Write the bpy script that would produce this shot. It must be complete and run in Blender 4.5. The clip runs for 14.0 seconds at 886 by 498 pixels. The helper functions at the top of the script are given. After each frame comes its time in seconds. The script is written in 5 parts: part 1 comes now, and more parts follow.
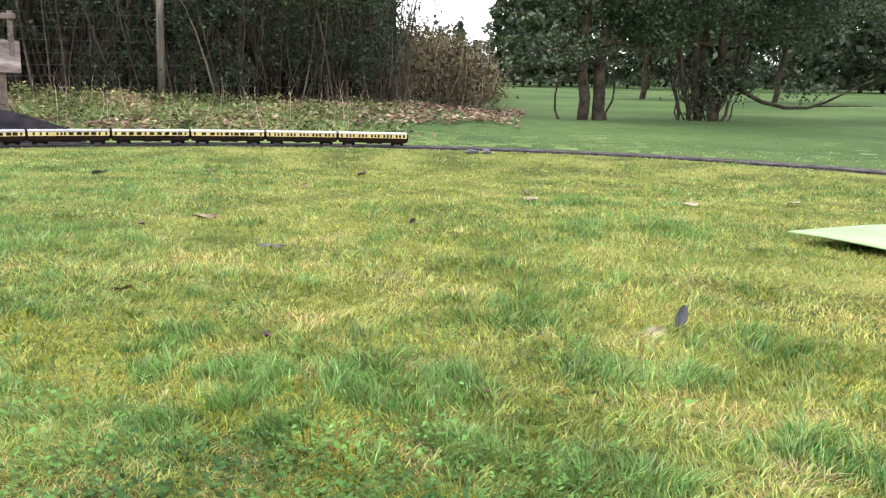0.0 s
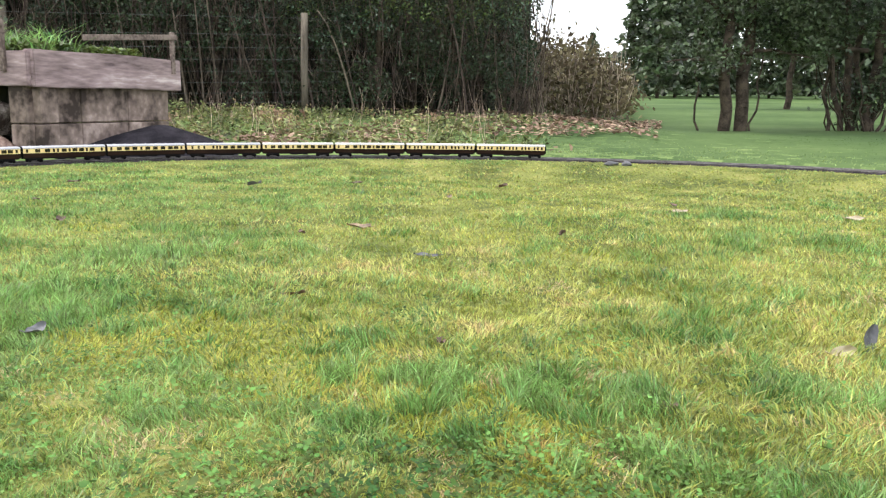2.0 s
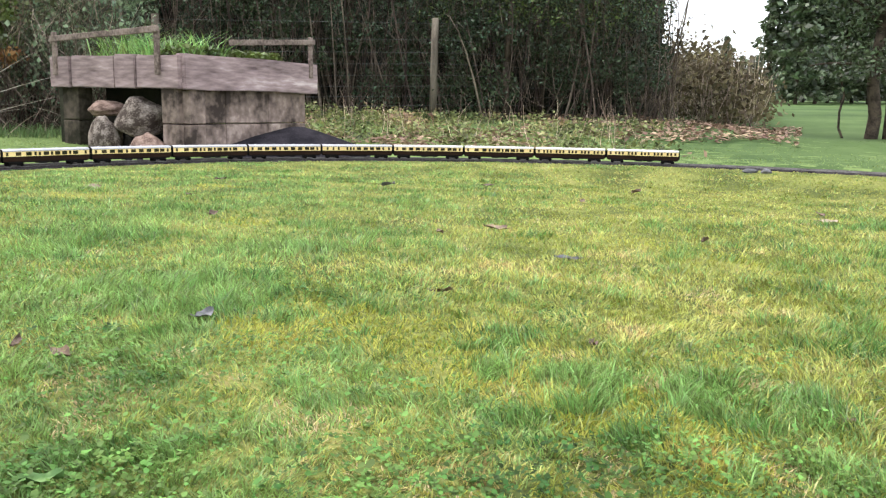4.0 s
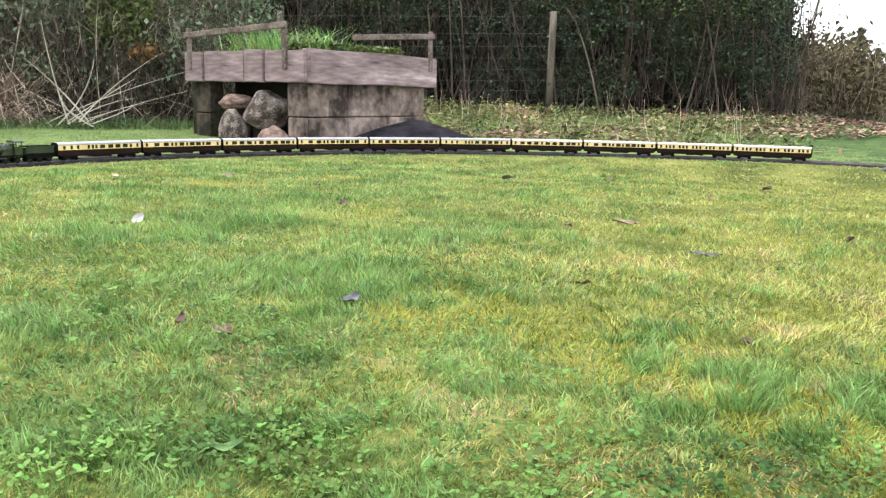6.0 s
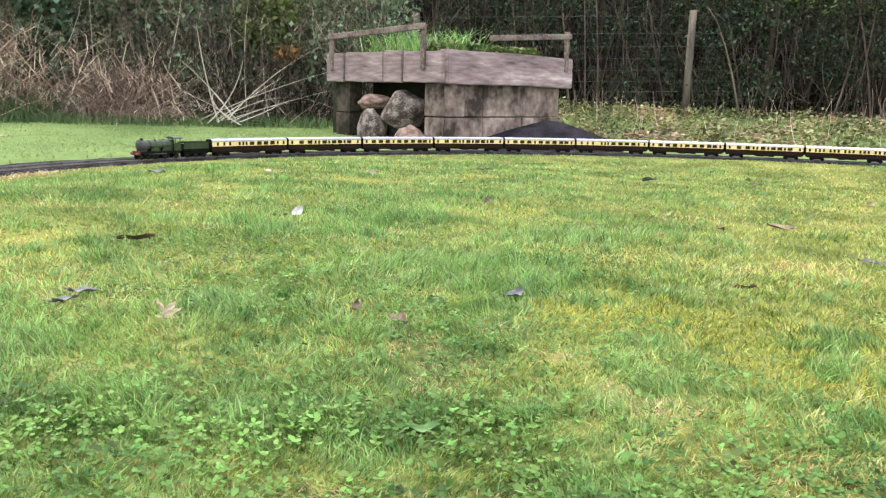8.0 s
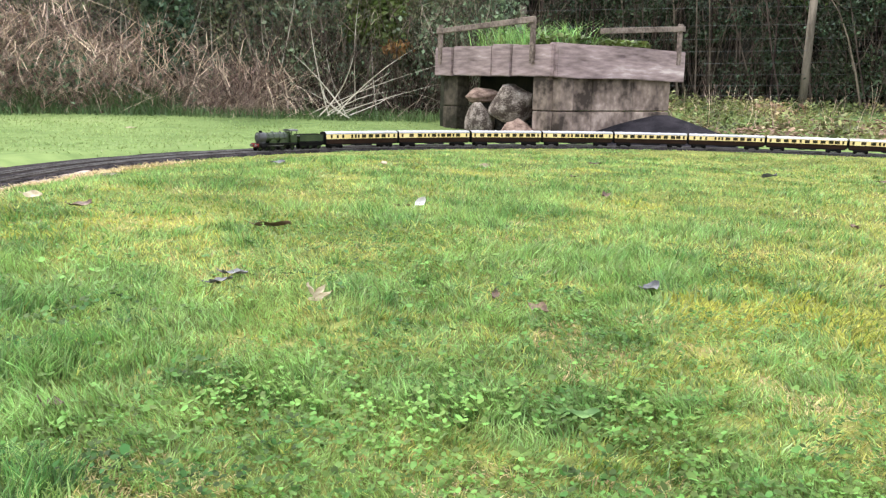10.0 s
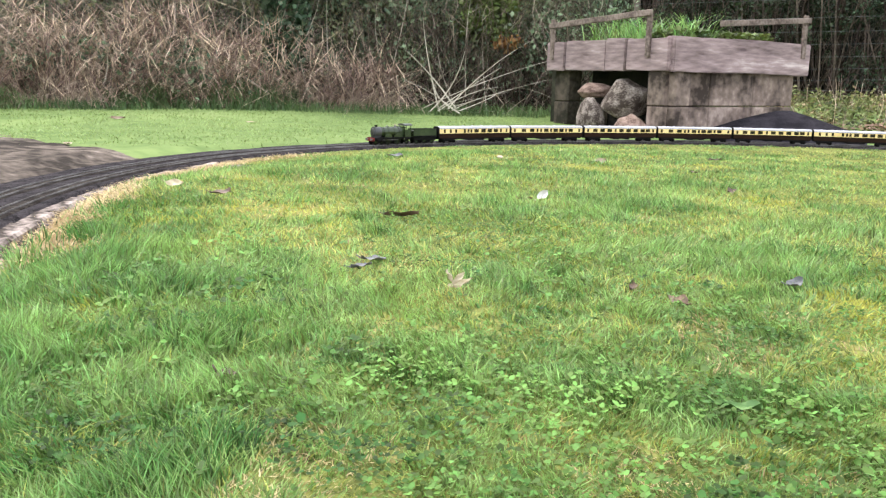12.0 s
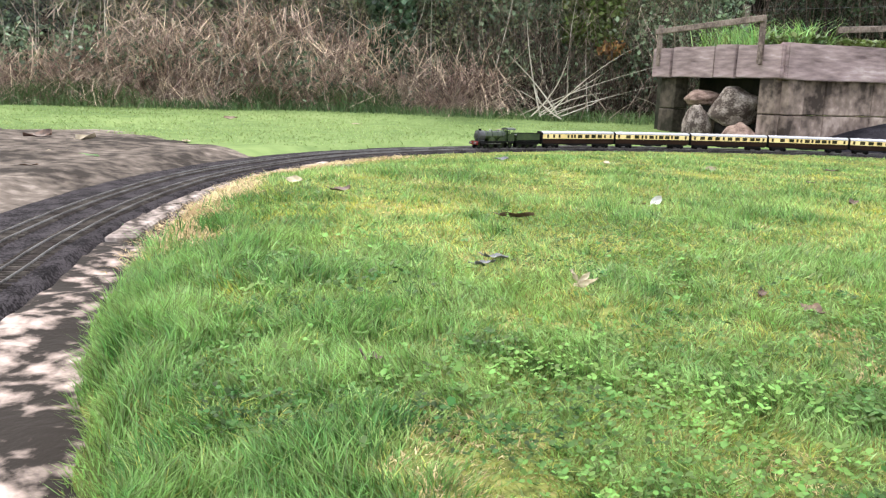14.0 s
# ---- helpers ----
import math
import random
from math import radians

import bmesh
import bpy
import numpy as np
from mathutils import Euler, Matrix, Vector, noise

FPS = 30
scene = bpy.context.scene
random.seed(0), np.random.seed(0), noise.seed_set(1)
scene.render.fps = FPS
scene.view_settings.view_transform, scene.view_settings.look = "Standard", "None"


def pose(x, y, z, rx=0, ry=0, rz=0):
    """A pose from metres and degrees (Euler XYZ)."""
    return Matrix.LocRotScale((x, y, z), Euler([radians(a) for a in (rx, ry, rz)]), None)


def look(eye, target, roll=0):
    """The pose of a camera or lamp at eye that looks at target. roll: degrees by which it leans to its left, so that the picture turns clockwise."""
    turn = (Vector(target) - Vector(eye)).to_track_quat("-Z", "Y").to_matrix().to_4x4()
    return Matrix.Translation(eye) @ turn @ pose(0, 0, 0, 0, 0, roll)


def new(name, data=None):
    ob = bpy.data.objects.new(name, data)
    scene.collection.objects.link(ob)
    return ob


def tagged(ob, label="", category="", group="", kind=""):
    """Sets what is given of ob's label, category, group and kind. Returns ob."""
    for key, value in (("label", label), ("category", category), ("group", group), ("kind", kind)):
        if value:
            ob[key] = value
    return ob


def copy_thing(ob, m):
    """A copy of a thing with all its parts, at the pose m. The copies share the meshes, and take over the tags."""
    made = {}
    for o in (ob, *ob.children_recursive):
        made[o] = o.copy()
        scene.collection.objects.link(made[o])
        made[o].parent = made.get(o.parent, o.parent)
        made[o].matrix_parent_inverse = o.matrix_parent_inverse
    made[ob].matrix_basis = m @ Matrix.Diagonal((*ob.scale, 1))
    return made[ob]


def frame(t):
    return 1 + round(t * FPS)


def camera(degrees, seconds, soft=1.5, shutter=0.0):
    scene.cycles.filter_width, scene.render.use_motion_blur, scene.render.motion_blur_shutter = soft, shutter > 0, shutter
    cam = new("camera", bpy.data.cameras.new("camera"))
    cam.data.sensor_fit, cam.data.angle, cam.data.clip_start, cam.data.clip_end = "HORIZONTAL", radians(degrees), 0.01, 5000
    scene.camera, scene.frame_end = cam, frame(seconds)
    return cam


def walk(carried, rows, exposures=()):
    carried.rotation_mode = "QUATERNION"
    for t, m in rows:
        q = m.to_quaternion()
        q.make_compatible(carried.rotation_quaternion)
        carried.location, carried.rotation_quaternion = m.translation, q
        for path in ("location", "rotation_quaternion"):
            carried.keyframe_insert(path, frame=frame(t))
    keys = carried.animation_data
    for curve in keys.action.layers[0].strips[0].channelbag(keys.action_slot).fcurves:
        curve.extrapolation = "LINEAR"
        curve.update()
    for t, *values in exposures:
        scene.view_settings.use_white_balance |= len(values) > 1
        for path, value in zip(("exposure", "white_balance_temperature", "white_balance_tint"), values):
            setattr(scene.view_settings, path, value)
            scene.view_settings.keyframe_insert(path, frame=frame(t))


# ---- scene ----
cam = camera(55.6, 14.0, soft=1.25)
PATH = [
    (0, (-0.144, 0.068, 0.493), (0.329, 1.976, 0.124), 1.5),
    (0.5, (-0.167, 0.071, 0.49), (0.226, 1.997, 0.125), 1.7),
    (1, (-0.182, 0.077, 0.485), (0.142, 2.017, 0.124), 1.3),
    (1.5, (-0.207, 0.081, 0.484), (0.042, 2.033, 0.129), 0.9),
    (2, (-0.224, 0.083, 0.485), (-0.048, 2.045, 0.14), 0.8),
    (2.5, (-0.242, 0.083, 0.484), (-0.137, 2.052, 0.149), 0.9),
    (3, (-0.255, 0.082, 0.481), (-0.218, 2.054, 0.15), 1.1),
    (5.5, (-0.331, 0.084, 0.463), (-0.638, 2.028, 0.108), 1.0),
    (6, (-0.347, 0.08, 0.461), (-0.709, 2.014, 0.106), 1.2),
    (6.5, (-0.366, 0.073, 0.457), (-0.797, 1.994, 0.102), 1.4),
    (7, (-0.385, 0.066, 0.455), (-0.893, 1.967, 0.098), 1.3),
    (7.5, (-0.403, 0.056, 0.456), (-0.985, 1.937, 0.101), 1.2),
    (8, (-0.418, 0.046, 0.452), (-1.061, 1.906, 0.093), 1.4),
    (10.5, (-0.488, -0.009, 0.446), (-1.399, 1.731, 0.068), 1.2),
    (11, (-0.499, -0.019, 0.445), (-1.469, 1.689, 0.066), 1.1),
    (11.5, (-0.509, -0.031, 0.44), (-1.53, 1.644, 0.053), 1.3),
    (12, (-0.519, -0.04, 0.435), (-1.583, 1.607, 0.044), 1.2),
    (12.5, (-0.528, -0.05, 0.432), (-1.634, 1.57, 0.041), 1.2),
    (13, (-0.537, -0.064, 0.427), (-1.685, 1.526, 0.038), 1.3),
    (13.5, (-0.543, -0.079, 0.426), (-1.735, 1.479, 0.036), 1.5),
    (14, (-0.55, -0.094, 0.426), (-1.791, 1.427, 0.041), 1.9),
]
walk(cam, [(t, look(eye, target, roll)) for t, eye, target, roll in PATH], exposures=((0.0, 0.95), (3.0, 1.02), (6.5, 1.1), (10.5, 1.22), (14.0, 1.2)))
SKY, SUN = 0.15, 1.5
START = 4.48

# ---- light ----
world = bpy.data.worlds.new("overcast_sky")
scene.world = world
world.use_nodes = True
wn, wl = world.node_tree.nodes, world.node_tree.links
sky = wn.new("ShaderNodeTexSky")
sky.sky_type, sky.sun_disc = "NISHITA", False
sky.sun_elevation, sky.sun_rotation = radians(48), radians(-60)
sky.air_density, sky.dust_density, sky.ozone_density = 1.0, 3.0, 1.0
cloud = wn.new("ShaderNodeMix")
cloud.data_type = "RGBA"
cloud.inputs[0].default_value = 0.72
wl.new(sky.outputs[0], cloud.inputs[6])
cloud.inputs[7].default_value = (9.0, 9.3, 9.8, 1)
wl.new(cloud.outputs[2], wn["Background"].inputs[0])
wn["Background"].inputs[1].default_value = SKY
lamp = bpy.data.lights.new("sun", "SUN")
lamp.energy, lamp.angle, lamp.color = SUN, radians(14), (1.0, 0.97, 0.92)
sun = new("sun", lamp)
sun.matrix_world = look((-6, 4, 12), (0, 3, 0))


# ---- materials ----
def material(name, c1, c2, scale=6.0, rough=0.8, bump=0.0, fine=60.0, island=0.0, thin=0.0, metal=0.0, third=None, spread=(0.35, 0.65), piece=0.0, spec=0.5, stretch=None, grain=0.45):
    """Two or three colours mixed by broad and fine noise, with relief; island, piece: how much each loose piece differs; thin: light passed through."""
    m = bpy.data.materials.new(name)
    m.use_nodes = True
    n, l = m.node_tree.nodes, m.node_tree.links
    b = n["Principled BSDF"]
    co = n.new("ShaderNodeNewGeometry") if island or thin else n.new("ShaderNodeTexCoord")
    place = co.outputs["Position"] if island or thin else co.outputs["Object"]
    if stretch:
        mapping = n.new("ShaderNodeMapping")
        mapping.inputs["Scale"].default_value = stretch
        l.new(place, mapping.inputs[0])
        place = mapping.outputs[0]
    big, small = n.new("ShaderNodeTexNoise"), n.new("ShaderNodeTexNoise")
    for t, s, d in ((big, scale, 4), (small, fine, 6)):
        t.inputs["Scale"].default_value, t.inputs["Detail"].default_value = s, d
        l.new(place, t.inputs["Vector"])
    mixed = n.new("ShaderNodeMath")
    mixed.operation = "MULTIPLY_ADD"
    l.new(small.outputs["Fac"], mixed.inputs[0])
    mixed.inputs[1].default_value = grain
    l.new(big.outputs["Fac"], mixed.inputs[2])
    less = n.new("ShaderNodeMath")
    less.operation = "SUBTRACT"
    l.new(mixed.outputs[0], less.inputs[0])
    less.inputs[1].default_value = grain * 0.5
    ramp = n.new("ShaderNodeValToRGB")
    l.new(less.outputs[0], ramp.inputs[0])
    e = ramp.color_ramp.elements
    e[0].position, e[1].position = spread
    e[0].color, e[1].color = (*c1, 1), (*c2, 1)
    if third:
        k = ramp.color_ramp.elements.new(min(0.98, spread[1] + 0.12))
        k.color = (*third, 1)
    colour = ramp.outputs[0]
    if island or piece:
        hsv = n.new("ShaderNodeHueSaturation")
        if island:
            r = n.new("ShaderNodeNewGeometry").outputs["Random Per Island"]
        else:
            r = n.new("ShaderNodeObjectInfo").outputs["Random"]
        amount = island or piece
        for socket, lo, hi in (("Value", 1 - amount, 1 + amount), ("Hue", 0.5 - 0.05 * amount, 0.5 + 0.04 * amount)):
            span = n.new("ShaderNodeMapRange")
            l.new(r, span.inputs[0])
            span.inputs[3].default_value, span.inputs[4].default_value = lo, hi
            l.new(span.outputs[0], hsv.inputs[socket])
        l.new(colour, hsv.inputs["Color"])
        colour = hsv.outputs[0]
    l.new(colour, b.inputs["Base Color"])
    b.inputs["Roughness"].default_value, b.inputs["Metallic"].default_value = rough, metal
    b.inputs["Specular IOR Level"].default_value = spec
    if bump:
        u = n.new("ShaderNodeBump")
        u.inputs["Strength"].default_value, u.inputs["Distance"].default_value = min(1.0, bump), 0.01
        l.new(less.outputs[0], u.inputs["Height"])
        l.new(u.outputs[0], b.inputs["Normal"])
    if thin:
        tr, mx = n.new("ShaderNodeBsdfTranslucent"), n.new("ShaderNodeMixShader")
        l.new(colour, tr.inputs[0])
        mx.inputs[0].default_value = thin
        l.new(b.outputs[0], mx.inputs[1])
        l.new(tr.outputs[0], mx.inputs[2])
        l.new(mx.outputs[0], n["Material Output"].inputs[0])
    return m


SOIL = material("lawn_soil", (0.06, 0.075, 0.022), (0.2, 0.215, 0.06), 2.2, 0.95, 0.9, 60, third=(0.27, 0.23, 0.09), spec=0.08, grain=0.9)
# Field turf carries tree shade in its colour, darker than the verge's.
TURF = material("shaded_field_turf", (0.05, 0.085, 0.03), (0.09, 0.135, 0.048), 0.35, 0.9, 0.3, 5, third=(0.12, 0.155, 0.062), spec=0.06, grain=0.4)
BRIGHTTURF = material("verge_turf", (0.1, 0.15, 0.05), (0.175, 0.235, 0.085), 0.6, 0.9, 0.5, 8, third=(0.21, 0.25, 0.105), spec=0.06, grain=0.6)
GRASS = material("grass", (0.2, 0.235, 0.042), (0.46, 0.45, 0.12), 3.0, 0.36, 0, 22, island=0.5, thin=0.35, third=(0.54, 0.42, 0.17), spread=(0.34, 0.6), spec=0.4, grain=0.8)
FRESH = material("fresh_grass", (0.095, 0.19, 0.045), (0.31, 0.43, 0.135), 3.0, 0.36, 0, 22, island=0.55, thin=0.35, spec=0.4, grain=0.8)
MOSS = material("lawn_moss", (0.33, 0.34, 0.06), (0.5, 0.48, 0.12), 5, 0.7, 0, 40, island=0.35, thin=0.3, third=(0.5, 0.36, 0.12), spec=0.15, grain=0.7)
TALL = material("tall_grass", (0.075, 0.175, 0.04), (0.28, 0.43, 0.13), 5, 0.36, 0, 26, island=0.55, thin=0.35, spec=0.4)
STRAW = material("straw", (0.42, 0.3, 0.15), (0.6, 0.47, 0.27), 3, 0.8, 0, 30, island=0.3, thin=0.2)
CLOVER = material("clover", (0.035, 0.09, 0.018), (0.165, 0.285, 0.065), 5, 0.55, 0, 24, island=0.55, thin=0.3, spec=0.18)
# Tree shade is mixed into this green; VERGE is the open copy.
FIELD = material("shaded_field_grass", (0.045, 0.085, 0.027), (0.095, 0.145, 0.046), 0.5, 0.6, 0, 3, island=0.06, thin=0.4, spec=0.1)
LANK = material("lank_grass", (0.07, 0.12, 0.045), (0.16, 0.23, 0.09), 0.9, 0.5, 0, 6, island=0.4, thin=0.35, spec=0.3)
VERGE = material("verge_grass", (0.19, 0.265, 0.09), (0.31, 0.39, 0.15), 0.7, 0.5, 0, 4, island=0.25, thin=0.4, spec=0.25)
TREELEAF = material("tree_leaf", (0.03, 0.048, 0.024), (0.105, 0.135, 0.065), 1.0, 0.45, 0, 6, island=0.65, thin=0.25, spec=0.5)
LITTER = material("leaf_litter", (0.15, 0.095, 0.065), (0.4, 0.275, 0.2), 1.6, 0.8, 0, 8, island=0.5, thin=0.1, spec=0.15)
TANGLE = material("grey_tangle", (0.15, 0.115, 0.09), (0.44, 0.35, 0.28), 1.5, 0.9, 0, 14, island=0.5, spec=0.1)
BALLAST = material("ballast", (0.014, 0.012, 0.013), (0.06, 0.052, 0.056), 14, 1.0, 1.0, 120, spec=0.06, grain=1.2)
HEAP = material("ballast_heap", (0.012, 0.011, 0.014), (0.034, 0.03, 0.036), 8, 1.0, 0.8, 150, spec=0.06, grain=0.8)
CONCRETE = material("stained_concrete", (0.025, 0.02, 0.017), (0.3, 0.235, 0.205), 3.6, 0.95, 1.0, 26, third=(0.5, 0.42, 0.38), spread=(0.45, 0.6), spec=0.12, grain=0.8)
PALECONCRETE = material("pale_concrete", (0.05, 0.04, 0.034), (0.3, 0.245, 0.22), 6, 0.95, 0.9, 34, third=(0.45, 0.39, 0.36), spread=(0.38, 0.6), spec=0.1, grain=0.8)
EARTH = material("bare_earth", (0.03, 0.024, 0.02), (0.14, 0.113, 0.094), 1.4, 1.0, 1.0, 13, third=(0.23, 0.19, 0.165), spread=(0.36, 0.62), spec=0.1, grain=0.9)
BLOCK = material("weathered_block", (0.055, 0.042, 0.036), (0.27, 0.205, 0.175), 2.6, 0.95, 0.7, 14, third=(0.44, 0.35, 0.3), spread=(0.36, 0.62), piece=0.08, spec=0.12, grain=0.6)
# Greenish stone with the recess's shade put into its colour.
SHADESTONE = material("shaded_green_stone", (0.02, 0.022, 0.015), (0.075, 0.07, 0.05), 4, 0.9, 0.8, 30, spec=0.2)
ROCK = material("pale_rock", (0.06, 0.045, 0.037), (0.28, 0.235, 0.205), 2.2, 0.9, 0.8, 14, third=(0.42, 0.37, 0.33), spread=(0.4, 0.64), spec=0.15, grain=0.6)
# Darker copy of BLOCK: overhang shade put into the pier's colour.
PIER = material("shaded_pier_block", (0.03, 0.027, 0.02), (0.13, 0.103, 0.083), 3, 0.95, 0.8, 20, spec=0.1)
PINK = material("pink_rock", (0.1, 0.062, 0.05), (0.29, 0.205, 0.17), 3, 0.9, 0.8, 16, spec=0.2)
TIMBER = material("weathered_timber", (0.085, 0.056, 0.058), (0.37, 0.275, 0.275), 1.8, 0.8, 0.7, 13, third=(0.6, 0.5, 0.49), spread=(0.32, 0.62), spec=0.3, stretch=(0.4, 1.0, 2.2), grain=0.6)
RAILWOOD = material("grey_rail_wood", (0.1, 0.075, 0.065), (0.25, 0.195, 0.17), 5, 0.9, 0.6, 40, spec=0.15, grain=0.7)
POSTWOOD = material("fence_post_wood", (0.08, 0.068, 0.052), (0.19, 0.16, 0.125), 6, 0.95, 0.7, 50, spec=0.15, stretch=(2.0, 2.0, 0.3))
# Near-black colour that paints the shade inside the recess.
DARK = material("recess_shade", (0.012, 0.011, 0.01), (0.03, 0.025, 0.02), 5, 1.0, 0.3, 30)
WIRE = material("galvanised_wire", (0.07, 0.075, 0.075), (0.16, 0.165, 0.165), 20, 0.6, 0, 60, metal=0.3, spec=0.2)
STEM = material("woodland_stem", (0.045, 0.034, 0.027), (0.16, 0.122, 0.097), 2, 0.9, 0, 30, island=0.55, spec=0.1)
DEAD = material("dead_stalk", (0.3, 0.2, 0.155), (0.74, 0.57, 0.45), 1.3, 0.9, 0, 7, island=0.6, thin=0.1, spec=0.2, grain=0.9)
STICK = material("bleached_stick", (0.38, 0.33, 0.26), (0.62, 0.56, 0.47), 4, 0.85, 0.3, 40)
WOODLEAF = material("woodland_leaf", (0.014, 0.027, 0.012), (0.06, 0.083, 0.036), 0.8, 0.55, 0, 4, island=0.6, thin=0.15, spec=0.35)
IVY = material("ivy_leaf", (0.025, 0.055, 0.028), (0.09, 0.14, 0.075), 3, 0.4, 0, 12, island=0.55, thin=0.1, spec=0.5)
BRIGHTLEAF = material("sunlit_leaf", (0.05, 0.09, 0.02), (0.16, 0.2, 0.05), 0.8, 0.5, 0, 6, island=0.45, thin=0.3)
BRUSHLEAF = material("brush_leaf", (0.085, 0.11, 0.06), (0.26, 0.28, 0.14), 1.2, 0.55, 0, 5, island=0.6, thin=0.25, third=(0.42, 0.28, 0.16), grain=0.8)
BANKLEAF = material("bank_leaf", (0.075, 0.12, 0.07), (0.24, 0.31, 0.175), 1.4, 0.45, 0, 6, island=0.6, thin=0.25, spec=0.5, grain=0.9)
WEED = material("weed_leaf", (0.055, 0.072, 0.025), (0.25, 0.265, 0.1), 1.1, 0.5, 0, 5, island=0.65, thin=0.3, third=(0.32, 0.2, 0.13), spread=(0.34, 0.56), spec=0.3, grain=0.8)
BARK = material("bark", (0.03, 0.024, 0.018), (0.095, 0.072, 0.053), 8, 0.95, 0.9, 40, spec=0.15)
# Near-black stand-in for shade deep in the growth.
CORE = material("thicket_depth_shade", (0.006, 0.008, 0.004), (0.025, 0.025, 0.014), 2.5, 1.0, 0.5, 12)
SHEETGREEN = material("pale_green_sheet", (0.25, 0.35, 0.18), (0.33, 0.44, 0.24), 3, 0.7, 0.1, 30, spec=0.2)
STEEL = material("rail_steel", (0.07, 0.062, 0.06), (0.17, 0.16, 0.155), 10, 0.6, 0, 60, metal=0.4, spec=0.25)
SLEEPER = material("sleeper", (0.03, 0.025, 0.022), (0.075, 0.062, 0.055), 20, 0.95, 0, 90, island=0.3, spec=0.08)
CREAM = material("cream_paint", (0.72, 0.53, 0.22), (0.82, 0.64, 0.3), 10, 0.4, 0, 90, spec=0.3)
CHOC = material("chocolate_paint", (0.014, 0.007, 0.0045), (0.026, 0.014, 0.009), 10, 0.7, 0, 90, spec=0.06)
SLATE = material("grey_roof_paint", (0.34, 0.335, 0.36), (0.45, 0.44, 0.47), 14, 0.6, 0, 90, spec=0.2)
WHITE = material("white_roof_paint", (0.5, 0.47, 0.45), (0.64, 0.61, 0.58), 14, 0.6, 0, 90, spec=0.2)
BLACK = material("black_paint", (0.005, 0.005, 0.005), (0.014, 0.013, 0.013), 14, 0.8, 0, 90, spec=0.05)
GLASS = material("dark_window", (0.012, 0.01, 0.008), (0.05, 0.035, 0.02), 9, 0.12, 0, 60)
GREEN = material("dark_green_paint", (0.016, 0.028, 0.01), (0.03, 0.047, 0.016), 12, 0.26, 0, 80, spec=0.5)
SMOKEBOX = material("smokebox_black", (0.02, 0.02, 0.022), (0.06, 0.06, 0.062), 20, 0.35, 0, 90)
RED = material("buffer_beam_red", (0.12, 0.013, 0.011), (0.2, 0.026, 0.022), 14, 0.5, 0, 90, spec=0.2)
COAL = material("coal", (0.01, 0.01, 0.01), (0.03, 0.03, 0.03), 60, 0.5, 1.0, 120)
HEDGELEAF = material("autumn_hedge_leaf", (0.07, 0.062, 0.035), (0.2, 0.16, 0.09), 1.0, 0.7, 0, 4, island=0.5, thin=0.2, spec=0.2)
LEAFORANGE = material("orange_dead_leaf", (0.25, 0.12, 0.04), (0.45, 0.25, 0.09), 8, 0.7, 0, 30, island=0.4, thin=0.2)
LEAFBROWN = material("fallen_leaf_brown", (0.07, 0.04, 0.025), (0.18, 0.11, 0.07), 20, 0.6, 0.2, 90, piece=0.3)
LEAFGREY = material("fallen_leaf_grey", (0.085, 0.085, 0.09), (0.17, 0.165, 0.17), 20, 0.65, 0.2, 90, piece=0.25, spec=0.2)
LEAFPALE = material("fallen_leaf_pale", (0.3, 0.24, 0.15), (0.48, 0.41, 0.3), 20, 0.7, 0.2, 90, piece=0.2, spec=0.2)
LEAFWHITE = material("fallen_leaf_white", (0.5, 0.48, 0.45), (0.66, 0.64, 0.61), 20, 0.7, 0.1, 90, spec=0.2)
LEAFGREEN = material("fallen_leaf_green", (0.05, 0.115, 0.03), (0.13, 0.22, 0.07), 20, 0.6, 0.1, 90, spec=0.2)


# ---- mesh helpers ----
def part(name, bm, mat, parent=None, label="", smooth=False):
    me = bpy.data.meshes.new(name)
    bm.to_mesh(me)
    bm.free()
    me.materials.append(mat)
    if smooth:
        me.polygons.foreach_set("use_smooth", [True] * len(me.polygons))
    ob = new(name, me)
    ob.parent = parent
    return tagged(ob, label)


def quick(name, verts, faces, mat, smooth=False):
    """A mesh from whole arrays: verts n x 3, faces m x 3 or m x 4."""
    verts, faces = np.asarray(verts, np.float32), np.asarray(faces, np.int32)
    me = bpy.data.meshes.new(name)
    k = faces.shape[1]
    me.vertices.add(len(verts))
    me.vertices.foreach_set("co", verts.ravel())
    me.loops.add(faces.size)
    me.loops.foreach_set("vertex_index", faces.ravel())
    me.polygons.add(len(faces))
    me.polygons.foreach_set("loop_start", np.arange(len(faces), dtype=np.int32) * k)
    if smooth:
        me.polygons.foreach_set("use_smooth", np.ones(len(faces), bool))
    me.update(calc_edges=True)
    me.materials.append(mat)
    return new(name, me)


def thing(name, m, label, category, group=""):
    ob = new(name)
    ob.empty_display_size = 0.05
    ob.matrix_world = m
    return tagged(ob, label, category, group)


def box(bm, c, s, bevel=0.0, turn=None):
    m = Matrix.Translation(c) @ (turn or Matrix()) @ Matrix.Diagonal((*s, 1))
    made = bmesh.ops.create_cube(bm, size=1, matrix=m)["verts"]
    if bevel:
        edges = list({e for v in made for e in v.link_edges})
        bmesh.ops.bevel(bm, geom=edges, offset=bevel, segments=1, affect="EDGES", profile=0.7)
    return made


def tube(bm, a, b, r1, r2=None, sides=12, caps=True):
    a, b = Vector(a), Vector(b)
    way = b - a
    m = Matrix.Translation((a + b) / 2) @ way.to_track_quat("Z", "Y").to_matrix().to_4x4()
    return bmesh.ops.create_cone(bm, cap_ends=caps, segments=sides, radius1=r1, radius2=r1 if r2 is None else r2, depth=way.length, matrix=m)["verts"]


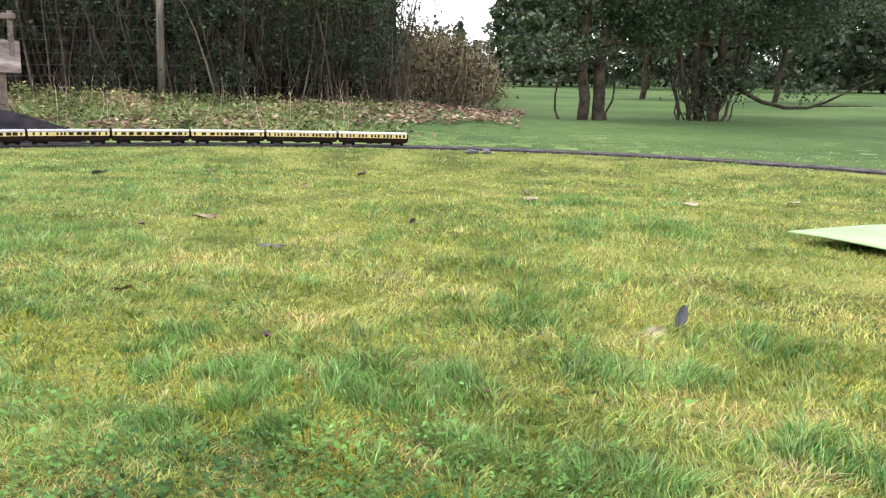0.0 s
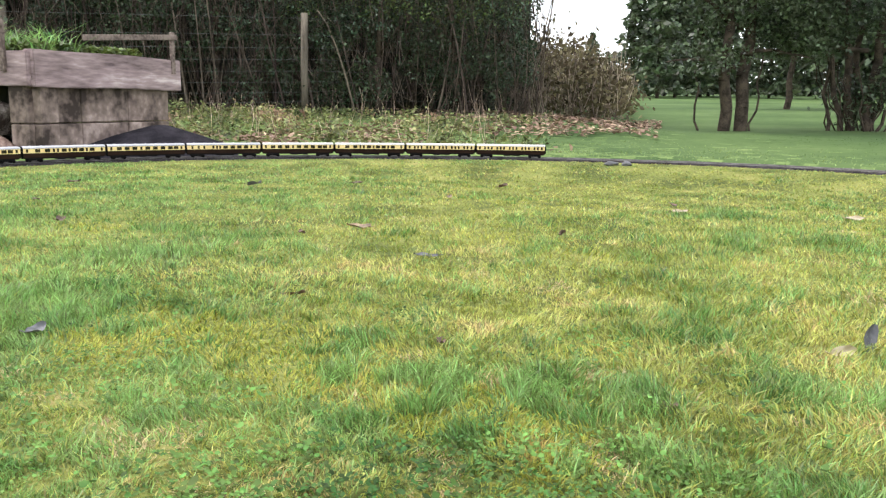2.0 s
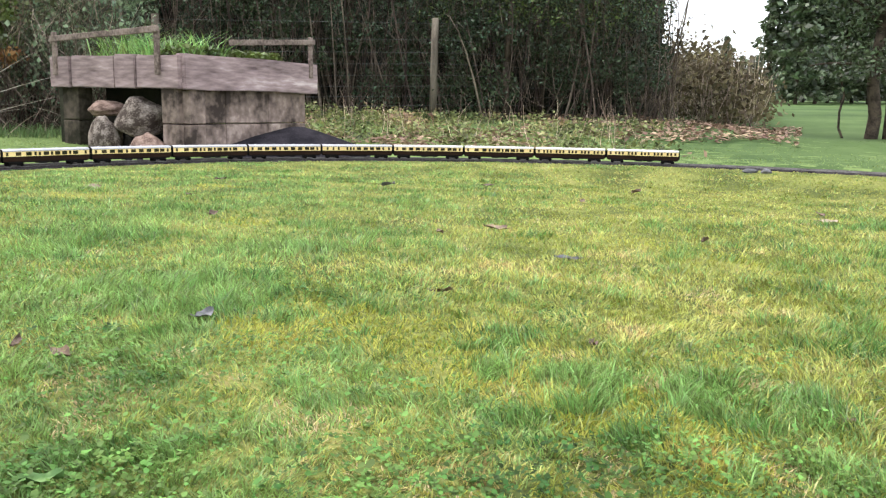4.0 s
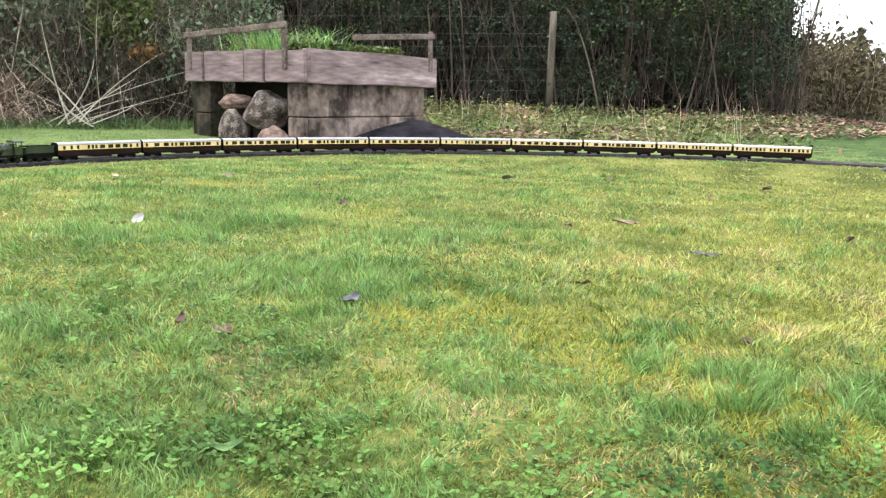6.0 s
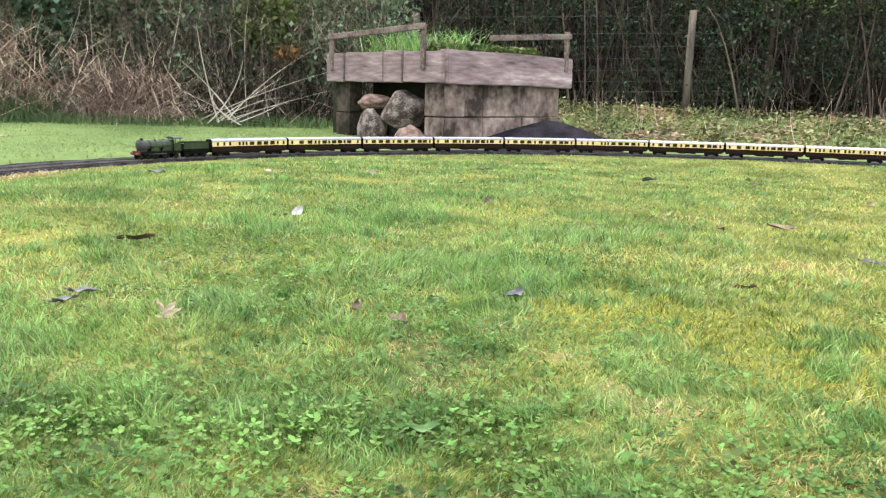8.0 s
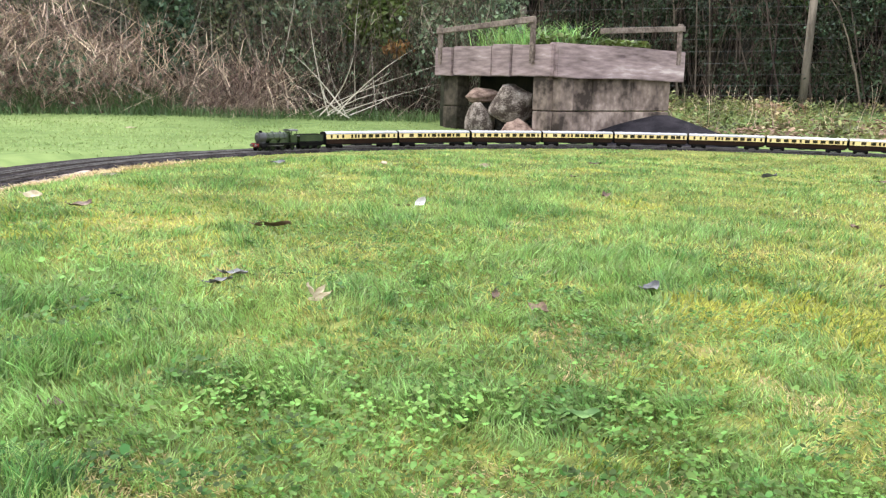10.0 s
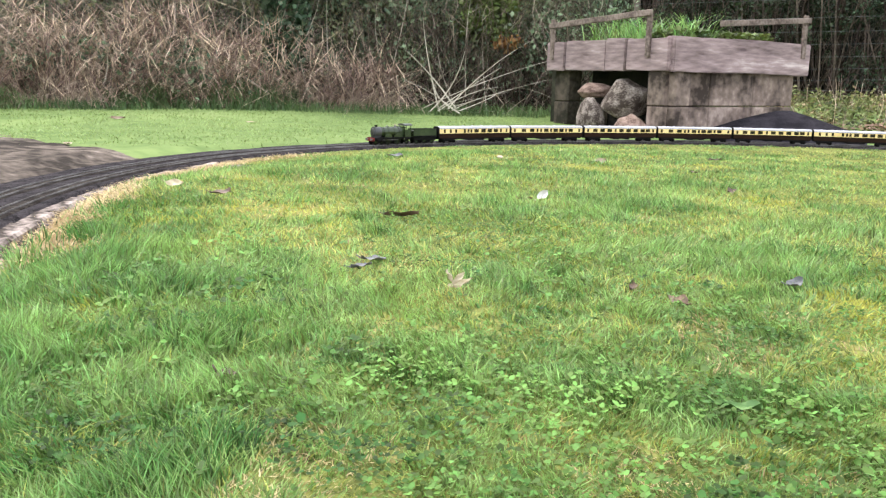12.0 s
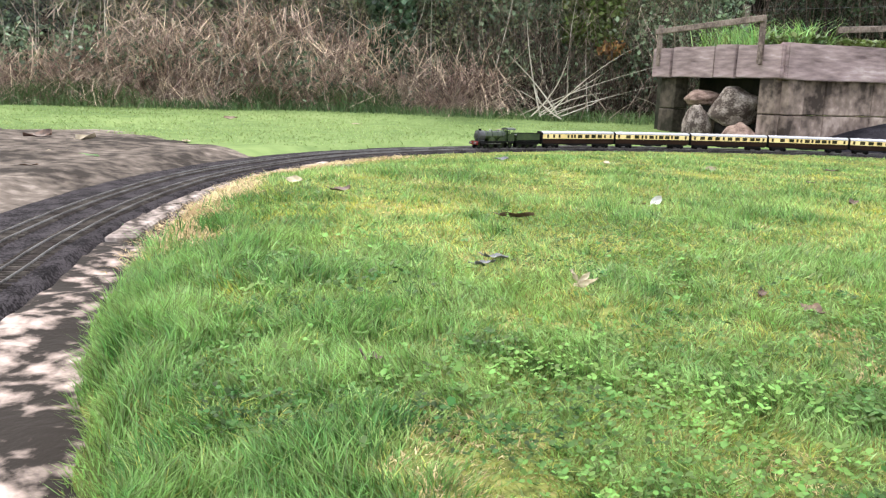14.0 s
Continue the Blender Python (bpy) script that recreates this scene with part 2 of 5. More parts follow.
def extruded(bm, profile, x0, x1):
    """A closed profile of (y, z) drawn out along x."""
    n = len(profile)
    rings = [[bm.verts.new((x, y, z)) for y, z in profile] for x in (x0, x1)]
    for i in range(n):
        j = (i + 1) % n
        bm.faces.new((rings[0][i], rings[0][j], rings[1][j], rings[1][i]))
    bm.faces.new(rings[0][::-1])
    bm.faces.new(rings[1])
    bmesh.ops.recalc_face_normals(bm, faces=bm.faces[:])


def wobble(x, y, f=1.0, seed=0.0):
    """Smooth noise of arrays, about -1 to 1."""
    x, y = np.asarray(x, float) * f, np.asarray(y, float) * f
    out = np.zeros(np.broadcast(x, y).shape)
    for k, (a, b, c) in enumerate(((1.0, 0.6, 0.3), (-0.7, 1.1, 1.9), (1.7, -1.3, 4.1), (2.3, 1.9, 2.2), (-3.1, 2.7, 0.7))):
        out += np.sin(a * x + b * y + c + seed * (1 + k)) / (1 + 0.5 * k)
    return out / 2.6


def mottle(x, y, cell, seed):
    """Lattice noise of arrays, -1 to 1, in cells of the given size."""
    table = np.random.default_rng(seed).uniform(-1, 1, (211, 197))
    x, y = np.asarray(x, float) / cell + 0.37 * seed, np.asarray(y, float) / cell
    i, j = np.floor(x).astype(int), np.floor(y).astype(int)
    u, v = x - i, y - j
    u, v = u * u * (3 - 2 * u), v * v * (3 - 2 * v)
    at = lambda a, b: table[(i + a) % 211, (j + b) % 197]
    return (at(0, 0) * (1 - u) + at(1, 0) * u) * (1 - v) + (at(0, 1) * (1 - u) + at(1, 1) * u) * v


def step(x, a, b):
    t = np.clip((np.asarray(x, float) - a) / (b - a), 0, 1)
    return t * t * (3 - 2 * t)


RNG = np.random.default_rng(7)

# ---- the railway's line: a closed loop, its rails at z = 0 ----
LOOP = [
    (-2.37, 0.66), (-2.65, 0.9), (-3.14, 1.4), (-3.63, 2.03), (-3.95, 2.65), (-4.15, 3.3), (-4.17, 3.9), (-4.07, 4.5), (-3.8, 5.2),
    (-3.47, 5.78), (-3.05, 6.28), (-2.57, 6.74), (-2.05, 7.09), (-1.45, 7.36), (-0.85, 7.52), (-0.27, 7.6), (0.36, 7.62),
    (1.0, 7.58), (1.55, 7.48), (2.05, 7.32), (2.56, 7.1), (3.12, 6.78), (3.6, 6.36), (4.01, 5.87), (4.39, 5.38), (4.85, 4.4),
    (5.05, 3.0), (4.75, 1.4), (3.7, 0.0), (2.2, -0.85), (0.6, -1.05), (-0.7, -0.75), (-1.6, -0.05),
]


def spline(points, per=24):
    p = np.array(points, float)
    out = []
    for i in range(len(p)):
        a, b, c, d = (p[(i + k) % len(p)] for k in (-1, 0, 1, 2))
        t = np.linspace(0, 1, per, endpoint=False)[:, None]
        out.append(0.5 * (2 * b + (c - a) * t + (2 * a - 5 * b + 4 * c - d) * t**2 + (3 * b - a - 3 * c + d) * t**3))
    return np.concatenate(out)


LINE = spline(LOOP)
for _ in range(6):
    for _ in range(10):
        LINE = 0.25 * np.roll(LINE, 1, 0) + 0.5 * LINE + 0.25 * np.roll(LINE, -1, 0)
RUN = np.r_[0, np.cumsum(np.linalg.norm(np.diff(np.r_[LINE, LINE[:1]], axis=0), axis=1))]


def on_line(s):
    s = s % RUN[-1]
    q = np.r_[LINE, LINE[:1]]
    return np.array([np.interp(s, RUN, q[:, 0]), np.interp(s, RUN, q[:, 1])])


def offset_line(d):
    """The loop shifted outwards by d metres."""
    tan = np.roll(LINE, -1, 0) - np.roll(LINE, 1, 0)
    tan /= np.linalg.norm(tan, axis=1)[:, None]
    return LINE + d * np.c_[-tan[:, 1], tan[:, 0]]


def from_line(x, y):
    """Signed distance to the loop, positive outside."""
    x, y = np.ravel(x), np.ravel(y)
    out, coarse = np.empty(len(x)), LINE[::4]
    tan = np.roll(coarse, -1, 0) - np.roll(coarse, 1, 0)
    nor = np.c_[-tan[:, 1], tan[:, 0]]
    for i in range(0, len(x), 20000):
        dx, dy = x[i : i + 20000, None] - coarse[:, 0], y[i : i + 20000, None] - coarse[:, 1]
        k = np.argmin(dx * dx + dy * dy, 1)
        r = np.arange(len(k))
        side = np.sign(dx[r, k] * nor[k, 0] + dy[r, k] * nor[k, 1])
        out[i : i + 20000] = side * np.hypot(dx[r, k], dy[r, k])
    return out


def lawn_edge(x, y):
    """How far inside the loop the lawn ends: the concrete edge widens towards the near end."""
    x, y = np.asarray(x, float), np.asarray(y, float)
    return 0.09 + (0.165 + 0.2 * step(x, -2.1, -1.1)) * step(-y, -3.4, -2.4) * step(-x, -0.5, 0.3) + 0.015 * wobble(x, y, 11, 6)


def height(x, y, d=None):
    """The ground's height: a gently tilted lawn inside the loop, a level bed, then verges that rise to the banks and the field."""
    x, y = np.ravel(x).astype(float), np.ravel(y).astype(float)
    d = from_line(x, y) if d is None else d
    lawn = 0.108 - 0.021 * x - 0.0285 * y + 0.006 * wobble(x, y, 2.3) + 0.004 * wobble(x, y, 6.1, 2)
    near_left = step(-y, -3.2, -1.6) * step(-x, -0.5, 0.5)
    lawn = lawn + (-0.014 + 0.06 * near_left - lawn) * step(d, -1.5 + 0.8 * near_left, -0.25)
    e = lawn_edge(x, y)
    inside = lawn + (-0.05 - lawn) * step(d + e, -0.07, 0.02)
    r = np.hypot(x, y)
    out = -0.05 + 0.055 * step(d, 0.36, 0.6) + 0.07 * step(d, 0.8, 4.5) + 0.02 * np.maximum(0, r - 11) * step(r, 11, 25) + 0.012 * wobble(x, y, 1.7, 1) * step(d, 0.6, 1.2)
    out = out + 0.14 * step(y, 9, 13.5) * step(-np.abs(x + 0.5), -5.5, -3)
    return np.where(d < 0, inside, out)


# ---- ground: one sheet to the horizon ----
radii = np.r_[np.arange(0.0, 9.5, 0.06), 9.5 * 1.035 ** np.arange(0, 125)]
angles = np.linspace(0, 2 * np.pi, 300, endpoint=False)
rr, aa = np.meshgrid(radii, angles, indexing="ij")
gx, gy = (rr * np.cos(aa)).ravel(), 3.0 + (rr * np.sin(aa)).ravel()
gz = height(gx, gy)
i, j = np.meshgrid(np.arange(len(radii) - 1), np.arange(300), indexing="ij")
a, b = i * 300 + j, i * 300 + (j + 1) % 300
faces = np.stack([a, a + 300, b + 300, b], -1).reshape(-1, 4)
ground = quick("ground", np.c_[gx, gy, gz], faces, SOIL, smooth=True)
ground.data.materials.append(TURF)
ground.data.materials.append(BRIGHTTURF)
# Field faces get the shade-darkened turf, open verge faces the brighter copy.
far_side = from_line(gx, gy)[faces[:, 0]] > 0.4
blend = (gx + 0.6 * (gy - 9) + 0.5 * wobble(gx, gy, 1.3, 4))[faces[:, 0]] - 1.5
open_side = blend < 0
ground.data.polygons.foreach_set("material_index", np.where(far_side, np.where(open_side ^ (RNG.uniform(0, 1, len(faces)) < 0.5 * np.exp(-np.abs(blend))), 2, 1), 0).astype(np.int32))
tagged(ground, "mossy lawn ground with thin yellowing patches", "ground", kind="structure")


def ribbon(name, d0, d1, z0, z1, mat, keep=None, rough=0.0, rows=6):
    """A raised strip along the loop from offset d0 to d1, with sloping sides."""
    ds = np.linspace(d0, d1, rows)
    lines = np.array([offset_line(d) for d in ds])
    n = lines.shape[1]
    zs = np.full((rows, n), z1) + rough * wobble(lines[..., 0], lines[..., 1], 9) + 0.5 * rough * wobble(lines[..., 0], lines[..., 1], 31, 3)
    zs[0], zs[-1] = z0, z0
    v = np.concatenate([lines, zs[..., None]], -1).reshape(-1, 3)
    i, j = np.meshgrid(np.arange(rows - 1), np.arange(n), indexing="ij")
    q = np.stack([i * n + j, i * n + (j + 1) % n, (i + 1) * n + (j + 1) % n, (i + 1) * n + j], -1).reshape(-1, 4)
    if keep is not None:
        q = q[keep(v[q[:, 0], 0], v[q[:, 0], 1])]
    return quick(name, v, q, mat, smooth=True)


bed = ribbon("ballast_bed", -0.12, 0.36, -0.07, -0.009, BALLAST, rough=0.0025, rows=12)
tagged(bed, "black ballast bed under the model railway", "track bed", kind="structure")
kerb = ribbon("concrete_kerb", -0.62, -0.085, -0.09, -0.006, CONCRETE, keep=lambda x, y: (x < 0.2) & (y < 3.0), rough=0.009, rows=16)
tagged(kerb, "crumbling pale concrete edge with dark stains", "kerb", kind="structure")


def rails(offset):
    """Two bull-head rails, one mesh each, and the sleepers of one track."""
    for side in (-0.0225, 0.0225):
        bm_v, n = [], len(LINE)
        for dx, z in ((-0.0012, -0.006), (-0.0012, 0.0), (0.0012, 0.0), (0.0012, -0.006)):
            line = offset_line(offset + side + dx)
            bm_v.append(np.c_[line, np.full(n, z)])
        v = np.concatenate(bm_v)
        j = np.arange(n)
        q = np.concatenate([np.stack([k * n + j, k * n + (j + 1) % n, (k + 1) * n + (j + 1) % n, (k + 1) * n + j], -1) for k in range(3)])
        tagged(quick("rail", v, q, STEEL), "thin dull steel model rail", "rail", "rails of the loop", "structure")
    line = offset_line(offset)
    tan = np.roll(line, -1, 0) - np.roll(line, 1, 0)
    tan /= np.linalg.norm(tan, axis=1)[:, None]
    run = np.r_[0, np.cumsum(np.linalg.norm(np.diff(line, axis=0), axis=1))]
    s = np.arange(0, run[-1], 0.025)
    p = np.c_[np.interp(s, run, line[:, 0]), np.interp(s, run, line[:, 1])]
    t = np.c_[np.interp(s, run, tan[:, 0]), np.interp(s, run, tan[:, 1])]
    nor = np.c_[-t[:, 1], t[:, 0]]
    v = []
    for z in (-0.016, -0.0045):
        for a, b in ((-1, -1), (1, -1), (1, 1), (-1, 1)):
            v.append(np.c_[p + 0.004 * a * t + 0.042 * b * nor, np.full(len(p), z)])
    v = np.stack(v, 1).reshape(-1, 3)
    base = np.arange(len(p))[:, None] * 8
    q = np.concatenate([base + np.array(f) for f in ((4, 5, 6, 7), (0, 1, 5, 4), (1, 2, 6, 5), (2, 3, 7, 6), (3, 0, 4, 7))])
    tagged(quick("sleepers", v, q, SLEEPER), "small dark sleepers under the rails", "sleepers", kind="stuff")


rails(0.0)
rails(0.15)

# bare earth beside the line
th = np.linspace(0, 2 * np.pi, 180, endpoint=False)
rad = 1 + 0.09 * np.sin(3 * th + 1) + 0.06 * np.sin(7 * th) + 0.04 * np.sin(13 * th)
rings = []
fr = (*np.linspace(0, 0.98, 30), 1.06)
for f in fr:
    px = -5.0 + f * rad * 2.1 * np.cos(th)
    py = 1.45 + f * rad * 1.75 * np.sin(th) + 0.3 * f * np.cos(th)
    d = from_line(px, py)
    lift = 0.018 * (1 - f**6) + 0.009 * wobble(px, py, 8) + 0.004 * wobble(px, py, 23) - 0.05 * (f > 1)
    rings.append(np.c_[px, py, np.where(d < 0.37, -0.028, np.maximum(height(px, py), -0.03) + lift)])
v = np.concatenate(rings)
i, j = np.meshgrid(np.arange(len(fr) - 1), np.arange(180), indexing="ij")
q = np.stack([i * 180 + j, i * 180 + (j + 1) % 180, (i + 1) * 180 + (j + 1) % 180, (i + 1) * 180 + j], -1).reshape(-1, 4)
tagged(quick("bare_earth", v, q, EARTH, smooth=True), "trodden bare earth with moss beside the track", "earth", kind="structure")


# pale concrete edging that stands clear of the straw, in short broken slabs
edging = thing("concrete_edging", pose(0, 0, 0), "pale concrete edging slabs beside the black ballast", "edging")
inner = offset_line(-0.158)
inner = inner[(inner[:, 0] < -1.9) & (inner[:, 1] > 1.02) & (inner[:, 1] < 2.6)]
inner = inner[np.argsort(inner[:, 1])]
span = np.r_[0, np.cumsum(np.linalg.norm(np.diff(inner, axis=0), axis=1))]
for k, (u0, u1, wide, top) in enumerate(((0.02, 0.4, 0.075, 0.012), (0.415, 0.62, 0.065, 0.008), (0.64, 0.98, 0.06, 0.006), (1.02, 1.3, 0.05, 0.002))):
    a = np.array([np.interp(u0, span, inner[:, 0]), np.interp(u0, span, inner[:, 1])])
    b = np.array([np.interp(u1, span, inner[:, 0]), np.interp(u1, span, inner[:, 1])])
    long = float(np.linalg.norm(b - a))
    bm = bmesh.new()
    box(bm, (0, 0, top - 0.04), (long, wide, 0.08), 0.008)
    bmesh.ops.subdivide_edges(bm, edges=bm.edges[:], cuts=3, use_grid_fill=True)
    for v in bm.verts:
        v.co += 0.006 * noise.noise_vector(v.co * 26 + Vector((k * 7.0, 0, 0)))
    slab = part("slab", bm, PALECONCRETE, edging)
    slab.matrix_world = pose((a[0] + b[0]) / 2, (a[1] + b[1]) / 2, 0, 0, 0, math.degrees(math.atan2(b[1] - a[1], b[0] - a[0])))


# ---- plants ----
def blades(name, x, y, z, h, w, mat, lean=0.5, label="", category="grass", way=None, far=None):
    """Curved blades of three triangles: a quad and a tip, rooted at x, y, z; those marked far are one triangle each."""
    n = len(x)
    a, b = RNG.uniform(0, 2 * np.pi, n), RNG.uniform(0, 2 * np.pi, n)
    if way is not None:
        b = way + RNG.normal(0, 1.1, n)
    side = np.c_[np.cos(a), np.sin(a), np.zeros(n)] * (w / 2)[:, None]
    bend = np.c_[np.cos(b), np.sin(b), np.zeros(n)] * (h * lean * RNG.uniform(0.2, 1.3, n))[:, None]
    root = np.c_[x, y, z - 0.004]
    up = np.c_[np.zeros(n), np.zeros(n), h]
    mid = root + 0.55 * up + 0.32 * bend
    tip = root + up * RNG.uniform(0.8, 1.0, n)[:, None] + bend
    v = np.stack([root - side, root + side, mid + 0.8 * side, mid - 0.8 * side, tip], 1).reshape(-1, 3)
    far = np.zeros(n, bool) if far is None else np.broadcast_to(far, n)
    k = np.arange(n)[~far][:, None] * 5
    f = np.concatenate([k + np.array(t) for t in ((0, 1, 2), (0, 2, 3), (3, 2, 4))] + [np.arange(n)[far][:, None] * 5 + np.array((0, 1, 4))])
    used, f = np.unique(f, return_inverse=True)
    return tagged(quick(name, v[used], f.reshape(-1, 3), mat), label, category, kind="stuff")


def leaves(centre, size, flat=0.0, long=1.6):
    """Folded leaf blades of two triangles each about their mid-rib, turned at random; flat: how far they lie level."""
    n = len(centre)
    d = RNG.normal(size=(n, 3))
    d[:, 2] *= 1 - flat
    d /= np.linalg.norm(d, axis=1)[:, None]
    s = np.cross(d, RNG.normal(size=(n, 3)) * np.array([1 - flat, 1 - flat, 1]) + np.array([0, 0, flat * 2]))
    s /= np.linalg.norm(s, axis=1)[:, None] + 1e-6
    up = np.cross(s, d)
    size = np.broadcast_to(size, n)[:, None]
    v = np.stack([centre - d * size * long / 2, centre + s * size / 2 + up * size * 0.12, centre + d * size * long / 2, centre - s * size / 2 + up * size * 0.12], 1)
    return v.reshape(-1, 3), np.arange(n)[:, None] * 4 + np.array([[0, 1, 2, 3]])


def leaf_cloud(name, centre, size, mat, label="", category="foliage", flat=0.0, long=1.6, kind="stuff"):
    v, f = leaves(np.asarray(centre), size, flat, long)
    f = np.concatenate([f[:, [0, 1, 2]], f[:, [0, 2, 3]]])
    return tagged(quick(name, v, f, mat), label, category, kind=kind)


def stalks(name, base, tip, sag, r, mat, label="", category="stems", kind="stuff", bits=4):
    """Thin three-sided curved stalks from base to tip, bowed by sag."""
    base, tip, sag = np.asarray(base), np.asarray(tip), np.asarray(sag)
    n = len(base)
    r = np.broadcast_to(r, n)
    t = np.linspace(0, 1, bits + 1)
    rings = []
    for u in t:
        c = base + (tip - base) * u + sag * (4 * u * (1 - u))
        rr_ = (r * (1 - 0.75 * u))[:, None]
        rings.append(np.stack([c + rr_ * np.array([np.cos(q), np.sin(q), 0]) for q in (0, 2.1, 4.2)], 1))
    v = np.stack(rings, 1).reshape(-1, 3)
    k = np.arange(n)[:, None] * 3 * (bits + 1)
    f = []
    for m in range(bits):
        for q in range(3):
            f.append(k + np.array([3 * m + q, 3 * m + (q + 1) % 3, 3 * m + 3 + (q + 1) % 3, 3 * m + 3 + q]))
    return tagged(quick(name, v, np.concatenate(f), mat, smooth=True), label, category, kind=kind)


def polar(n, r0, r1, b0, b1, power=1.0):
    """Places about the lawn's near end by distance and bearing (degrees, left of ahead positive)."""
    r = r0 + (r1 - r0) * RNG.uniform(0, 1, n) ** power
    b = np.radians(RNG.uniform(b0, b1, n))
    return -0.4 - r * np.sin(b), 0.05 + r * np.cos(b)


def strawy(x, y, d):
    """The strip of dead cut grass that lies inside the kerb, 0 to 1."""
    inner = lawn_edge(x, y) + 0.17 + 0.06 * mottle(x, y, 0.16, 127)
    return step(d + inner, -0.04, 0.04) * step(y, 0.8, 1.0) * step(-y, -4.0, -3.2) * (x < -1.6)


# the mown lawn: thick close by, coarser further off, in tufts, mossy cushions, worn patches and greener drifts
r = np.r_[0.35 + 7.75 * RNG.uniform(0, 1, 720000) ** 1.62, 0.35 + 2.6 * RNG.uniform(0, 1, 190000) * RNG.uniform(0, 1, 190000)]
n = len(r)
b = np.radians(RNG.uniform(-52, 76, n))
x, y = -0.35 - r * np.sin(b), 0.0 + r * np.cos(b)
d = from_line(x, y)
broad = 0.6 * mottle(x, y, 0.75, 3) + 0.55 * mottle(x, y, 0.3, 5)
tuft = 0.65 * mottle(x, y, 0.13, 8) + 0.6 * mottle(x, y, 0.055, 11)
fine = mottle(x, y, 0.022, 14)
moss = 0.7 * mottle(x, y, 0.5, 17) + 0.6 * mottle(x, y, 0.16, 19) + 0.3 * mottle(x, y, 0.05, 23)
worn = 0.7 * mottle(x, y, 0.42, 29) + 0.7 * mottle(x, y, 0.1, 31)
ok = (d < -lawn_edge(x, y)) & (RNG.uniform(0, 1, n) < np.clip(0.82 + 0.3 * tuft + 0.25 * fine, 0.35, 1) * (1 - 0.93 * strawy(x, y, d)))
x, y, d, r, broad, tuft, fine, moss, worn = (q[ok] for q in (x, y, d, r, broad, tuft, fine, moss, worn))
n = len(x)
edge = step(d + lawn_edge(x, y), -0.45, -0.03) * step(-y, -2.2, -1.1) * (x < 0) * np.clip(0.75 + 0.6 * tuft, 0.2, 1.2)
h = (0.0125 + 0.009 * np.clip(broad + 0.4, 0, 1.2) + 0.013 * np.clip(tuft + 0.1, 0, 1.2) + 0.005 * fine + 0.015 * edge) * RNG.uniform(0.5, 1.4, n)
h = h * (0.85 + 0.2 * step(r, 0.9, 2.0) - 0.2 * step(r, 3.0, 5.0)) * (1 - 0.4 * step(d, -0.8, -0.2) * step(y, 2.8, 3.8))
w = 0.0012 + (0.00085 * r + 0.0005 * np.maximum(r - 2, 0)) * RNG.uniform(0.6, 1.4, n)
z = height(x, y, d)
green = np.clip(0.16 + 0.62 * step(-x, -0.3, 1.1) + 0.42 * step(-r, -1.7, -0.7) + 0.45 * broad + 0.45 * tuft, 0.04, 0.97)
pick = RNG.uniform(0, 1, n)
kind = np.where(RNG.uniform(0, 1, n) < 0.9 * edge - 0.1 + 0.5 * (tuft + 0.5 * broad > 0.5 - 0.22 * step(-r, -1.5, -0.7)), 2, np.where(pick < green, 1, 0))
kind = np.where((moss > 0.5 + 0.15 * step(-x, 0.2, 1.4)) & (tuft < 0.45) & (RNG.uniform(0, 1, n) < 0.75) & (edge < 0.3), 4, kind)
kind = np.where((worn > 0.72) & (edge < 0.25) & (r < 4.5) & (tuft < 0.5) & (RNG.uniform(0, 1, n) < 0.5), 3, kind)
comb = 6.28 * mottle(x, y, 0.11, 37)
for k, name, mat, lean, tall, label in (
    (0, "lawn_grass", GRASS, 1.0, 1.0, "short yellowing mown lawn grass"),
    (1, "fresh_lawn_grass", FRESH, 0.9, 1.0, "short fresh green mown lawn grass"),
    (2, "rank_grass", TALL, 0.7, 1.15, "longer bright green grass in tufts and at the lawn's edge"),
    (3, "withered_grass", STRAW, 1.6, 0.6, "withered orange-brown grass in worn patches"),
    (4, "lawn_moss", MOSS, 1.0, 0.65, "cushions of yellow-green moss in the lawn"),
):
    q = kind == k
    blades(name, x[q], y[q], z[q], h[q] * tall, w[q] * (1.25 if k == 4 else 1) * np.where(r[q] > 2.4, 1.2, 1), mat, lean, label, way=comb[q], far=r[q] > 2.4)

# verge beyond the line and the field
x, y = polar(120000, 5.5, 13.5, -45, 78, 0.8)
d = from_line(x, y)
bare = ((x + 5.0) / 2.0) ** 2 + ((y - 1.45) / 1.65) ** 2 + 0.25 * wobble(x, y, 4, 1)
keep = RNG.uniform(0, 1, len(x)) < 1 - 0.6 * step(x + 0.6 * (y - 9), 0.5, 2.5)
ok = keep & (d > 0.38) & ((bare > 0.95) | ((wobble(x, y, 3.3, 7) > 0.5) & (d > 0.5)))
x, y, d = x[ok], y[ok], d[ok]
# Blades towards the trees take the green with shade painted in.
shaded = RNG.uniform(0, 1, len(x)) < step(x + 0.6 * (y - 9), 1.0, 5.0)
for name, q, mat, label in (("verge_grass", ~shaded, VERGE, "short bright grass beyond the railway"), ("orchard_grass", shaded, FIELD, "short grass under the trees, shade painted into its green")):
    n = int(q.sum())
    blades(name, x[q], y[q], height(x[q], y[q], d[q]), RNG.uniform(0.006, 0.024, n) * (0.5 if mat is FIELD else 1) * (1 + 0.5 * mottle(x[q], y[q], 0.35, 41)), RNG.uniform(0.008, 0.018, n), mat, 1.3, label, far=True)

